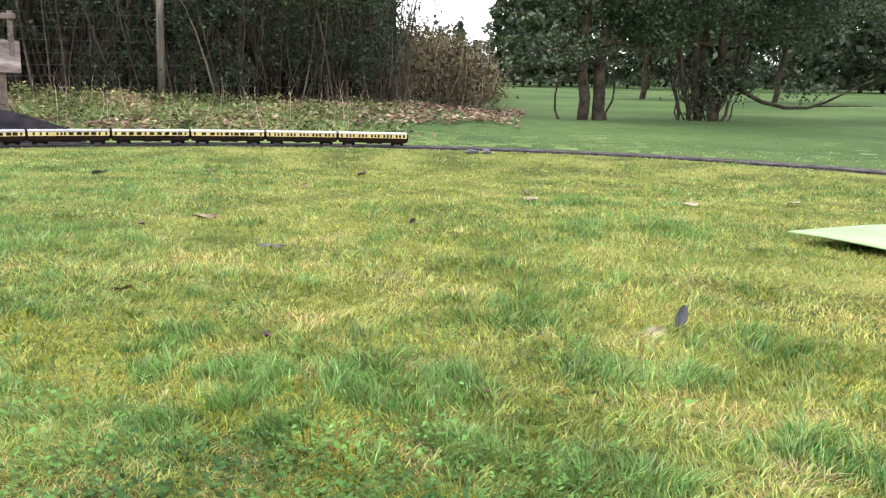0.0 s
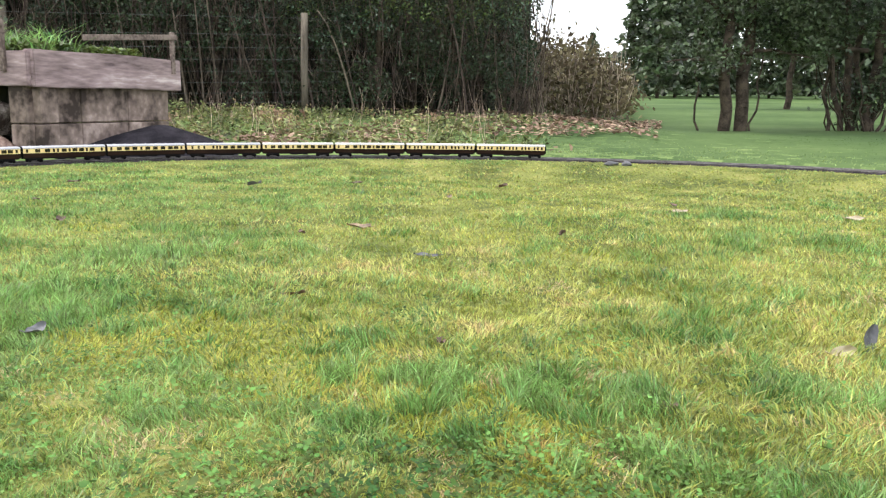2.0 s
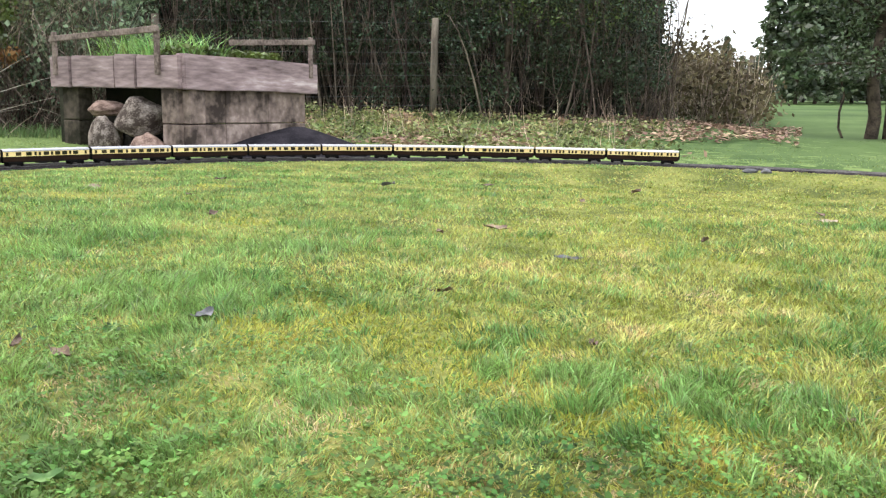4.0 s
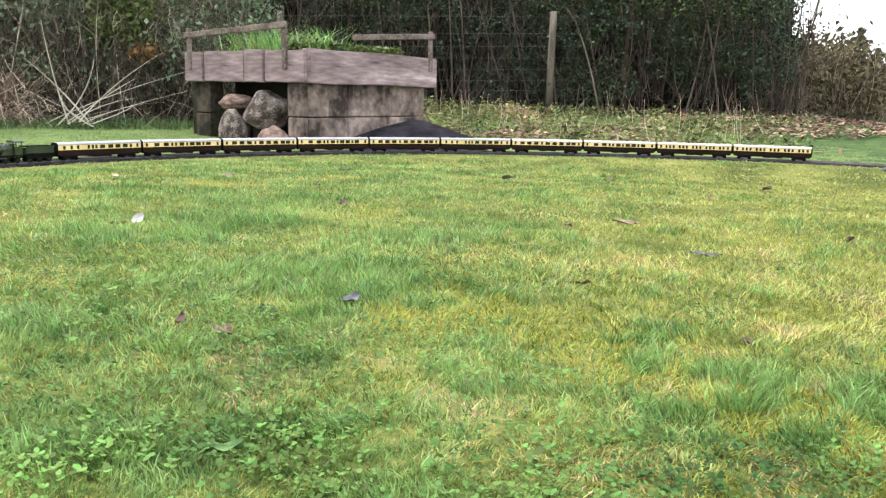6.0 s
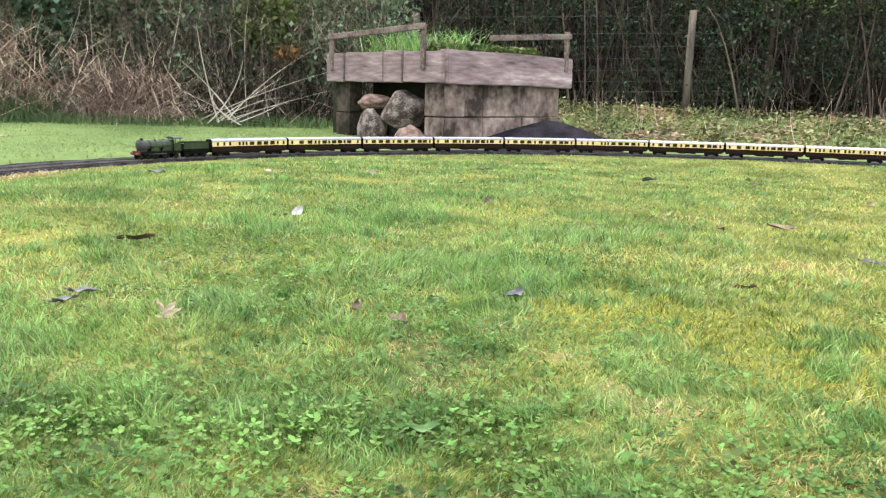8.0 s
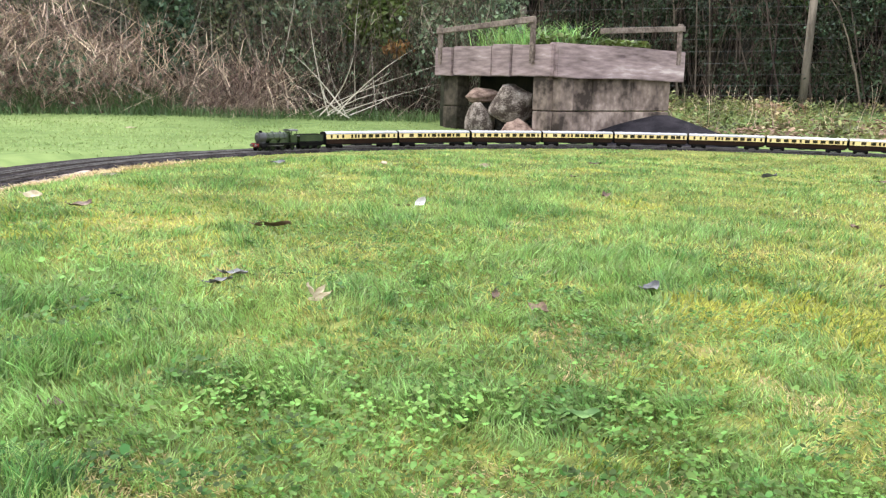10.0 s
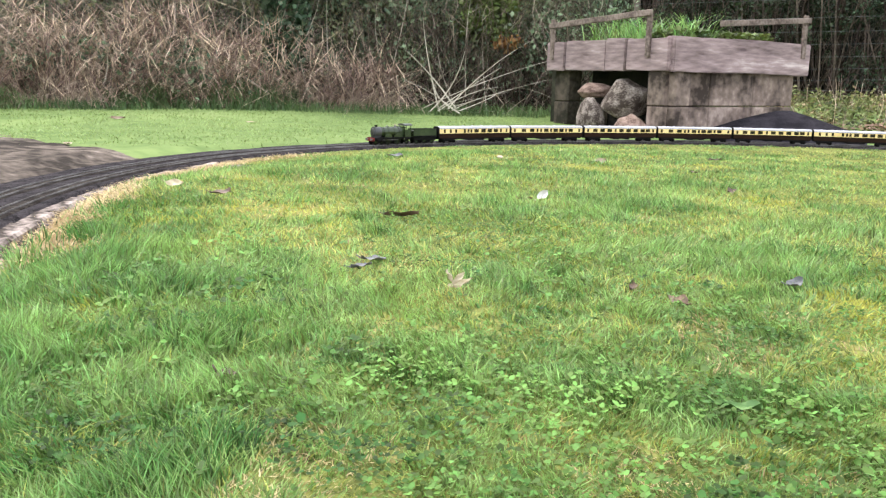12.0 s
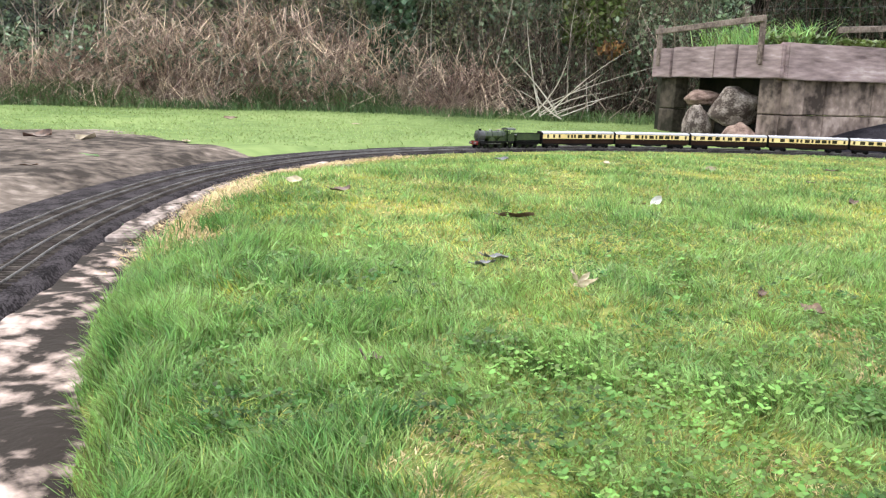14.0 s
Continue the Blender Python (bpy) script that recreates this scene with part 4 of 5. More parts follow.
fence = thing("wire_fence", pose(0, 0, 0), "stock fence of round posts and strained wires", "fence")
posts = [(3.65, 14.0), (21.5, 13.6), (-9.5, 17.5), (33, 13.4), (-16.5, 25)]
tops = []
for b, r in posts:
    x, y = at_bearing(b, r)
    z = float(height([x], [y])[0])
    bm = bmesh.new()
    tube(bm, (x, y, z - 0.1), (x + 0.02, y, z + 1.62), 0.062, 0.056, 14)
    part("post", bm, POSTWOOD, fence, smooth=True)
    tops.append((x, y, z))
tops.sort()
for lift in (0.1, 0.24, 0.39, 0.55, 0.72, 0.9, 1.08, 1.28, 1.54):
    bm = bmesh.new()
    for p, q in zip(tops, tops[1:]):
        tube(bm, (p[0], p[1] - 0.065, p[2] + lift), (q[0], q[1] - 0.065, q[2] + lift - 0.01), 0.0022, sides=5)
    part("wire", bm, WIRE, fence)


def on_bank(n, r0, r1, b0, b1):
    x, y = polar(n, r0, r1, b0, b1)
    return x, y, height(x, y)


# dark wood behind the fence
n = 400
x, y, z = on_bank(n, 14.3, 18.5, -12.6, 33)
tall = RNG.uniform(1.6, 5.0, n) * (1 - 0.6 * step(np.degrees(np.arctan2(x + 0.4, y)), 10.5, 12.5))
base = np.c_[x, y, z - 0.05]
tip = base + np.c_[RNG.normal(0, 0.55, n), RNG.normal(0, 0.2, n), tall]
stalks("woodland_stems", base, tip, RNG.normal(0, 0.16, (n, 3)), RNG.uniform(0.007, 0.03, n), STEM, "crowded thin bare stems of the thicket", "stems", bits=5)
n = 3000
x, y, z = on_bank(n, 14.2, 17, -12.6, 33)
base = np.c_[x, y, z + RNG.uniform(0, 1.9, n) ** 1.2]
tip = base + np.c_[RNG.normal(0, 0.45, n), RNG.normal(0, 0.3, n), RNG.uniform(0.1, 1.0, n)]
stalks("woodland_twigs", base, tip, RNG.normal(0, 0.07, (n, 3)), RNG.uniform(0.003, 0.008, n), STEM, "fine bare twigs in the thicket", "twigs")
for k, (b, r, rad) in enumerate([(-1.2, 14.9, 0.06), (9.5, 15.6, 0.07), (-6.5, 15.2, 0.05), (14, 15.5, 0.06), (27, 15, 0.07), (-3.5, 16.4, 0.09), (6, 16.8, 0.08)]):
    x, y = at_bearing(b, r)
    z = float(height([x], [y])[0])
    bm = bmesh.new()
    p0 = Vector((x, y, z - 0.1))
    for s in range(5):
        p1 = p0 + Vector((0.09 * math.sin(k * 2 + s), 0.05 * math.cos(k + s), 1.1))
        tube(bm, p0, p1, rad * (1 - 0.12 * s), rad * (1 - 0.12 * (s + 1)), 10)
        if s > 0:
            q = p0 + Vector((0.55 * math.sin(k * 5 + 2 * s), -0.2, 0.75))
            tube(bm, p0, q, rad * 0.35, 0.008, 7)
        p0 = p1
    tree = thing("thicket_tree", pose(0, 0, 0), "slender bare-trunked tree at the edge of the thicket", "tree", "trees of the thicket")
    part("trunk", bm, BARK, tree, smooth=True)


def clumps(n_clumps, per, r0, r1, b0, b1, z0, z1, spread, squash=0.7):
    x, y, z = on_bank(n_clumps, r0, r1, b0, b1)
    c = np.c_[x, y, z + RNG.uniform(z0, z1, n_clumps)]
    return (c[:, None] + RNG.normal(0, 1, (n_clumps, per, 3)) * np.array([spread, spread, spread * squash])).reshape(-1, 3)


def thinned(c, hole):
    """Leaf clumps with gaps in them and a ragged, falling edge where the wood ends."""
    x, y, z = c.T
    b = np.degrees(np.arctan2(x + 0.4, y - 0.05))
    gap = 0.7 * mottle(b, z * 3.5, 2.1, 53) + 0.5 * mottle(b, z * 3.5, 0.8, 59) - 0.25 * step(z, 1.2, 2.6)
    reach = 11.6 + 0.9 * mottle(z, 0 * z, 0.5, 61) + 0.5 * mottle(z, b, 0.15, 67) + 0.8 * step(-z, -1.6, -0.6)
    return c[(gap < hole) & (b < reach)]


c = thinned(clumps(1900, 95, 14.45, 18.5, -13, 34, 0.35, 5.0, 0.28), 0.28)
leaf_cloud("woodland_foliage", c, RNG.uniform(0.03, 0.08, len(c)) * 0.68, WOODLEAF, "dark green leaves filling the thicket")
c = thinned(clumps(300, 60, 14.3, 16.2, -12.8, 34, 0.3, 3.6, 0.15), 0.1)
leaf_cloud("woodland_sprays", c, RNG.uniform(0.02, 0.045, len(c)), IVY, "lighter green leaf sprays at the thicket's edge")
c = thinned(clumps(130, 50, 14.4, 16, -13, 4, 1.7, 4.2, 0.2), 0.5)
leaf_cloud("yellowing_sprays", c, RNG.uniform(0.025, 0.05, len(c)), BRIGHTLEAF, "yellow-green sprays high at the end of the thicket")


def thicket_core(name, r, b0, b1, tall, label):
    """An uneven bank that closes the view, coloured near-black for the depth's shade."""
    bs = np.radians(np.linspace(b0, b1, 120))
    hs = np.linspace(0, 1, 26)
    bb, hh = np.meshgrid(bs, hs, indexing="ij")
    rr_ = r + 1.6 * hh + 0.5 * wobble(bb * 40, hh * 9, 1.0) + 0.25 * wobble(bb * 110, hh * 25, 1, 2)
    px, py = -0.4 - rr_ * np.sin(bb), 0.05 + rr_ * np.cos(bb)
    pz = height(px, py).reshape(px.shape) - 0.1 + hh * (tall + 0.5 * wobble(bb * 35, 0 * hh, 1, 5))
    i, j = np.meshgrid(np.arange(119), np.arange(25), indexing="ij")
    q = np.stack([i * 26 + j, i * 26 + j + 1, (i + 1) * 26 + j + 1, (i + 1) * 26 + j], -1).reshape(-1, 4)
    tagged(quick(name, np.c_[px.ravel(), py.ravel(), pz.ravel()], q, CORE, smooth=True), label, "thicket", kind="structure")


thicket_core("thicket_backdrop", 18.2, -11.2, 36, 5.2, "backdrop sheet painted with the thicket's dark shade")
thicket_core("brush_backdrop", 13.2, 26, 88, 4.2, "backdrop sheet painted near-black for shade behind the brush")

# weeds between the line and the fence
x, y, z = on_bank(1900, 8.3, 14.2, -13, 24)
d = from_line(x, y)
thick = 0.5 + 0.5 * mottle(x, y, 1.1, 71) + 0.5 * mottle(x, y, 0.4, 73) - 0.3 * step(x, 0.5, 3.0)
ok = (d > 0.7) & (RNG.uniform(0, 1, len(x)) < thick)
x, y, z, thick = x[ok], y[ok], z[ok], np.clip(thick[ok], 0.1, 1.3)
c = (np.c_[x, y, z + RNG.uniform(0.0, 0.15, len(x)) * thick][:, None] + RNG.normal(0, 1, (len(x), 16, 3)) * np.array([0.1, 0.1, 0.045])).reshape(-1, 3)
c[:, 2] = np.maximum(c[:, 2], height(c[:, 0], c[:, 1]) + 0.01)
leaf_cloud("verge_weeds", c, RNG.uniform(0.018, 0.048, len(c)), WEED, "yellow-green nettles and weeds along the fence", "weeds", 0.4)
x, y = polar(15000, 8.4, 18, -20, 24)
cut_back = step(x, 0.3, 2.2) * step(y, 9.5, 11.5) * step(-x, -5.6, -4.6)
ok = (from_line(x, y) > 0.6) & (mottle(x, y, 1.0, 79) + 0.6 * mottle(x, y, 0.3, 83) > 0.5 - 0.95 * cut_back) & (y > 8.0)
x, y = x[ok], y[ok]
leaf_cloud("leaf_litter", np.c_[x, y, height(x, y) + RNG.uniform(0.01, 0.06, len(x))], RNG.uniform(0.03, 0.08, len(x)), LITTER, "brown leaf litter and cut stalks on the verge", "leaf litter", 0.8)
n = 170
x, y, z = on_bank(n, 9.0, 13.8, -10, 24)
base = np.c_[x, y, z]
stalks("weed_stalks", base, base + np.c_[RNG.normal(0, 0.1, n), RNG.normal(0, 0.1, n), RNG.uniform(0.15, 0.55, n)], RNG.normal(0, 0.03, (n, 3)), 0.004, DEAD, "dry weed stalks standing by the fence", "stalks")

# brown brush bank: fountains of dead stalks, some fallen over one another
def heaped(b):
    """How high the dead growth stands along the bank, by bearing."""
    return 0.62 + 0.35 * mottle(b, 0 * b, 5.0, 89) + 0.2 * mottle(b, 0 * b, 1.7, 91) - 0.25 * step(-b, -42, -36)


m = 420
cx, cy, cz = on_bank(m, 10.1, 12.0, 37.5, 80)
bear = np.degrees(np.arctan2(-cx - 0.4, cy))
top = heaped(bear) * RNG.uniform(0.35, 1.1, m) * (1 + 0.25 * (np.hypot(cx, cy) - 10.8))
az = RNG.uniform(0, 6.28, m)
reach = RNG.uniform(0.15, 0.75, m)
k = np.repeat(np.arange(m), 22)
n = len(k)
base = np.c_[cx[k] + RNG.normal(0, 0.09, n), cy[k] + RNG.normal(0, 0.09, n), cz[k] - 0.03]
q = az[k] + RNG.normal(0, 1.2, n)
out = reach[k] * RNG.uniform(0.4, 1.4, n)
tip = base + np.c_[1.3 * out * np.cos(q), 1.3 * out * np.sin(q), top[k] * RNG.uniform(0.0, 0.9, n)]
stalks("dead_grass_bank", base, tip, np.c_[RNG.normal(0, 0.05, (n, 2)), RNG.uniform(0.1, 0.45, n) * top[k]], RNG.uniform(0.003, 0.009, n), DEAD, "tangled brown dead stalks arching over the bank", "dead stalks", bits=4)
n = 12000
x, y, z = on_bank(n, 10.0, 11.6, 36.5, 80)
bear = np.degrees(np.arctan2(-x - 0.4, y))
base = np.c_[x, y, z + RNG.uniform(0, 1.25, n) * heaped(bear)]
tip = base + np.c_[RNG.normal(0, 0.36, n), RNG.normal(0, 0.36, n), RNG.normal(0.0, 0.22, n)]
tip[:, 2] = np.maximum(tip[:, 2], z + 0.02)
stalks("fallen_stalks", base, tip, np.c_[RNG.normal(0, 0.08, (n, 2)), RNG.uniform(-0.04, 0.16, n)], RNG.uniform(0.002, 0.008, n), DEAD, "pale dead stalks fallen across the bank", "dead stalks", bits=3)
# a few long pale canes leaning out of the heap
n = 60
x, y, z = on_bank(n, 10.3, 11.4, 30, 78)
base = np.c_[x, y, z]
tip = base + np.c_[RNG.normal(0, 0.4, n), RNG.normal(0, 0.3, n), RNG.uniform(0.7, 1.7, n)]
stalks("pale_canes", base, tip, np.c_[RNG.normal(0, 0.12, (n, 2)), RNG.uniform(0, 0.15, n)], RNG.uniform(0.006, 0.011, n), STICK, "long pale canes leaning out of the dead growth", "canes", bits=7)
c = clumps(420, 30, 10.2, 11.8, 37, 80, 0.0, 0.75, 0.13)
c = c[mottle(c[:, 0], c[:, 1] + c[:, 2], 0.5, 97) > -0.3]
leaf_cloud("bank_bramble", c, RNG.uniform(0.02, 0.055, len(c)), BANKLEAF, "dull bramble leaves among the dead stalks")
n = 1500
x, y, z = on_bank(n, 10.4, 12.5, 22, 40)
base = np.c_[x, y, z - 0.03]
tip = base + np.c_[RNG.normal(0.0, 0.45, n), RNG.normal(0, 0.4, n), RNG.uniform(0.2, 1.7, n)]
stalks("bramble_stems", base, tip, np.c_[RNG.normal(0, 0.14, (n, 2)), RNG.uniform(0, 0.25, n)], RNG.uniform(0.003, 0.008, n), STEM, "dark bramble stems on the bank", "brambles")
n = 5200
x, y, z = on_bank(n, 10.5, 12.6, 23, 66)
base = np.c_[x, y, z + RNG.uniform(0, 1.7, n)]
tip = base + np.c_[RNG.normal(0, 0.4, n), RNG.normal(0, 0.4, n), RNG.normal(0.15, 0.4, n)]
tip[:, 2] = np.maximum(tip[:, 2], z + 0.02)
stalks("bramble_tangle", base, tip, np.c_[RNG.normal(0, 0.1, (n, 2)), RNG.uniform(-0.05, 0.2, n)], RNG.uniform(0.002, 0.006, n), TANGLE, "grey-brown tangle of bramble canes on the bank", "brambles", bits=4)
c = clumps(170, 70, 10.7, 11.6, 29.5, 32.5, 0.95, 1.55, 0.07)
leaf_cloud("green_shrub", c[:5000], RNG.uniform(0.03, 0.06, 5000), BRIGHTLEAF, "small bright green shrub in the brambles", "shrub")
c = clumps(9, 40, 10.6, 10.9, 29.2, 30.2, 0.78, 0.9, 0.05)
leaf_cloud("autumn_spray", c, RNG.uniform(0.03, 0.06, len(c)), LEAFORANGE, "orange-brown dead leaf spray in the brambles", "leaves")
c = clumps(1100, 45, 10.8, 12.8, 22, 46, 0.1, 3.2, 0.17)
c = c[mottle(c[:, 0] - c[:, 1], c[:, 2], 0.45, 101) + 0.5 * mottle(c[:, 0] - c[:, 1], c[:, 2], 0.15, 103) > -0.2]
leaf_cloud("brush_foliage", c, RNG.uniform(0.02, 0.055, len(c)), BANKLEAF, "dull green bramble leaves on the bank")
c = clumps(500, 30, 10.7, 12.4, 25, 46, 0.4, 2.6, 0.14)
leaf_cloud("brush_autumn_leaves", c, RNG.uniform(0.02, 0.05, len(c)), BRUSHLEAF, "yellow and brown autumn leaves in the brambles")
c = clumps(1000, 50, 11.6, 13.4, 36, 82, 0.6, 3.4, 0.2)
leaf_cloud("bank_foliage", c, RNG.uniform(0.03, 0.07, len(c)), BANKLEAF, "green foliage behind the dead stalks")
c = clumps(300, 40, 11.0, 12.4, 36, 82, 0.9, 2.6, 0.14)
leaf_cloud("bank_sprays", c, RNG.uniform(0.03, 0.06, len(c)), BRUSHLEAF, "yellow-green leaf sprays on the bank")
# round dark seed heads
n = 26
x, y, z = on_bank(n, 10.2, 11.4, 34, 74)
hz = z + RNG.uniform(0.15, 1.2, n)
c = (np.c_[x, y, hz][:, None] + RNG.normal(0, 0.018, (n, 60, 3))).reshape(-1, 3)
leaf_cloud("seed_heads", c, 0.022, STEM, "round dark brown seed heads on the bank", "seed heads")
# long dark green grass in drifts at the foot
x, y, z = on_bank(9000, 9.9, 10.9, 44, 80)
drift = mottle(x, y, 0.9, 107) + 0.5 * mottle(x, y, 0.3, 109)
ok = drift > 0.1 - 0.5 * step(np.hypot(x, y) * 0 + np.degrees(np.arctan2(-x - 0.4, y)), 56, 66)
x, y, z, drift = x[ok], y[ok], z[ok], drift[ok]
blades("rank_bank_grass", x, y, z, RNG.uniform(0.12, 0.42, len(x)) * np.clip(0.7 + 0.5 * drift, 0.3, 1.2), RNG.uniform(0.007, 0.014, len(x)), LANK, 1.3, "long lank green grass at the foot of the bank", way=6.28 * mottle(x, y, 0.5, 113))
x, y, z = on_bank(6000, 9.6, 10.6, 24, 82)
blades("bank_grass", x, y, z, RNG.uniform(0.04, 0.16, 6000), RNG.uniform(0.006, 0.014, 6000), LANK, 0.8, "long green grass at the foot of the bank")

# ivy-clad post
x, y = at_bearing(44.4, 10.55)
z = float(height([x], [y])[0])
ivy = thing("ivy_post", pose(x, y, z), "old post wrapped in dark ivy", "ivy")
bm = bmesh.new()
tube(bm, (0, 0, -0.1), (0, 0, 3.2), 0.09, 0.07, 10)
part("stump", bm, BARK, ivy)
k = 5200
a = RNG.uniform(0, 6.28, k)
rad = RNG.uniform(0.1, 0.3, k)
v, f = leaves(np.c_[rad * np.cos(a), rad * np.sin(a), RNG.uniform(0.45, 3.2, k)], RNG.uniform(0.04, 0.08, k), 0.1, 1.2)
ob = quick("ivy_leaves", v, f, IVY)
ob.parent = ivy

# bleached branches thrown together
px, py = -5.75, 8.15
pz = float(height([px], [py])[0])
STICKS = [
    (-0.52, 0.72, 0.02, 0.014), (1.14, 0.44, 0.02, 0.014), (1.36, 0.72, 0.04, 0.013), (1.36, 0.1, 0.26, 0.013), (0.75, 0.02, 0.03, 0.012), (0.2, 0.72, -0.02, 0.011), (1.0, 0.9, 0.05, 0.008),
    (-0.6, 0.4, 0.03, 0.01), (0.72, 0.0, 0.01, 0.011), (0.5, 0.25, 0.02, 0.013), (-0.3, 1.1, 0.03, 0.009), (0.62, 0.55, 0.05, 0.009), (-0.15, 0.35, 0.0, 0.012), (0.3, 0.2, 0.02, 0.012), (0.95, 0.3, 0.06, 0.01),
]
for k, (dx, dz, sag, rad) in enumerate(STICKS):
    a0 = (px + 0.81 * (0.26 * math.sin(2.3 * k) - 0.2 * dx), py + 0.1 * math.sin(k) - 0.08 * dx, pz + 0.03 + 0.05 * math.sin(1.3 * k) ** 2)
    s = stalks("branch", [a0], [(px + 0.81 * dx, py + 0.59 * dx + 0.1 * math.sin(k), pz + dz)], [(0.07 * math.sin(3 * k), 0.05 * math.cos(5 * k), sag)], rad * 1.25, STICK, kind="", bits=9)
    tagged(s, "bleached bare branch thrown on the pile", "branch", "pile of dead branches")
for k in range(16):
    a0 = (px + 0.81 * (-0.6 + 0.11 * k), py + 0.59 * (-0.6 + 0.11 * k) + 0.15 * math.sin(2 * k), pz + 0.02 + 0.12 * math.sin(k) ** 2)
    tip = (a0[0] + 0.5 * math.sin(3.7 * k + 1), a0[1] + 0.3 * math.sin(3.7 * k + 1), a0[2] + 0.1 + 0.4 * math.sin(1.9 * k) ** 2)
    s = stalks("twig", [a0], [tip], [(0.03 * math.sin(k), 0, 0.05)], 0.006, TANGLE, kind="", bits=6)
    tagged(s, "thin crooked grey twig on the branch pile", "twig", "twigs of the branch pile")
x, y = at_bearing(46.2, 10.15)
z = float(height([x], [y])[0])
s = stalks("branch", [(x + 0.1, y + 0.1, z + 0.14)], [(x - 0.15, y - 0.14, z + 0.38)], [(0, 0, 0.01)], 0.022, STICK, kind="", bits=6)
tagged(s, "short broken pale branch on the bank", "branch")

# chain-link mesh above the bank
mesh = thing("chain_link_fence", pose(0, 0, 0), "grey chain-link mesh behind the dead stalks", "fence")
b = np.radians(np.arange(34, 80, 0.3))
v, f = [], []
r = 11.55
for sgn in (1, -1):
    for b0 in b:
        p0, p1 = np.array([-0.4 - r * np.sin(b0), 0.05 + r * np.cos(b0), 0.9]), None
        b1 = b0 + sgn * 1.9 / r
        p1 = np.array([-0.4 - r * np.sin(b1), 0.05 + r * np.cos(b1), 2.8])
        off = np.array([0.0035 * np.cos(b0), 0.0035 * np.sin(b0), 0])
        k = len(v)
        v += [p0 - off, p0 + off, p1 + off, p1 - off]
        f.append((k, k + 1, k + 2, k + 3))
ob = quick("mesh", v, f, WIRE)
ob.parent = mesh
for b0 in (38, 50, 62, 74):
    x, y = at_bearing(b0, 11.6)
    bm = bmesh.new()
    tube(bm, (x, y, 0), (x, y, 2.85), 0.03, sides=10)
    part("post", bm, WIRE, mesh)


# ---- trees of the field ----
def limb(bm, a, b, r1, r2, bits=5, bow=0.0, seed=0):
    a, b = Vector(a), Vector(b)
    pts = [a + (b - a) * (k / bits) + Vector((0.05 * math.sin(seed + 2 * k), 0.05 * math.cos(seed * 2 + k), bow * math.sin(math.pi * k / bits))) for k in range(bits + 1)]
    for k in range(bits):
        tube(bm, pts[k], pts[k + 1], r1 + (r2 - r1) * k / bits, r1 + (r2 - r1) * (k + 1) / bits, 9, False)
    return pts


def tree(x, y, stems, limbs, crown, label, leafsize=0.05, mat=TREELEAF):
    z = float(height([x], [y])[0])
    ob = thing("tree", pose(x, y, z), label, "tree", "trees in the field")
    for k, (dx, dy, top, lean, rad) in enumerate(stems):
        bm = bmesh.new()
        limb(bm, (dx, dy, -0.1), (dx + lean, dy, top), rad, rad * 0.6, 6, 0, k)
        part("trunk", bm, BARK, ob, smooth=True)
    for k, (p, q, rad, bow) in enumerate(limbs):
        bm = bmesh.new()
        limb(bm, p, q, rad, rad * 0.3, 7, bow, k)
        part("branch", bm, BARK, ob, smooth=True)
    pts = []
    for cx, cy, cz, sx, sy, sz, n in crown:
        c = RNG.normal(0, 1, (n, 3))
        c /= np.linalg.norm(c, axis=1)[:, None]
        c = c * RNG.uniform(0.3, 1.05, (n, 1)) ** 0.5 * np.array([sx, sy, sz]) + np.array([cx, cy, cz])
        pts.append((c[:, None] + RNG.normal(0, 0.11, (n, 30, 3))).reshape(-1, 3))
    pts = np.concatenate(pts)
    v, f = leaves(pts, RNG.uniform(leafsize * 0.5, leafsize * 1.2, len(pts)), 0.2)
    o = quick("crown", v, f, mat)
    o.parent = ob
    return ob


# Both trees get a high, unseen crown layer, added to shade the grass.
tree(5.6, 13.3, [(-0.12, 0, 2.6, -0.1, 0.1), (0.12, 0.05, 2.8, 0.15, 0.11), (-0.45, 0.3, 1.4, -0.1, 0.02), (0.28, -0.1, 1.2, 0.1, 0.02)],
     [((0, 0, 1.0), (-1.3, -0.3, 1.05), 0.035, 0.08), ((0, 0, 1.2), (1.1, -0.2, 1.15), 0.04, 0.1), ((0, 0, 1.6), (-0.9, 0.2, 2.4), 0.04, 0)],
     [(0.2, 0, 2.3, 1.3, 1.0, 0.75, 260), (0.1, 0, 3.3, 1.5, 1.2, 1.0, 260), (-0.6, -0.3, 1.15, 0.6, 0.4, 0.18, 26), (0.1, 0, 4.4, 2.4, 1.8, 0.8, 300), (1.0, 0, 1.5, 0.6, 0.5, 0.3, 60)],
     "twin-stemmed field tree with dense dark leaves")
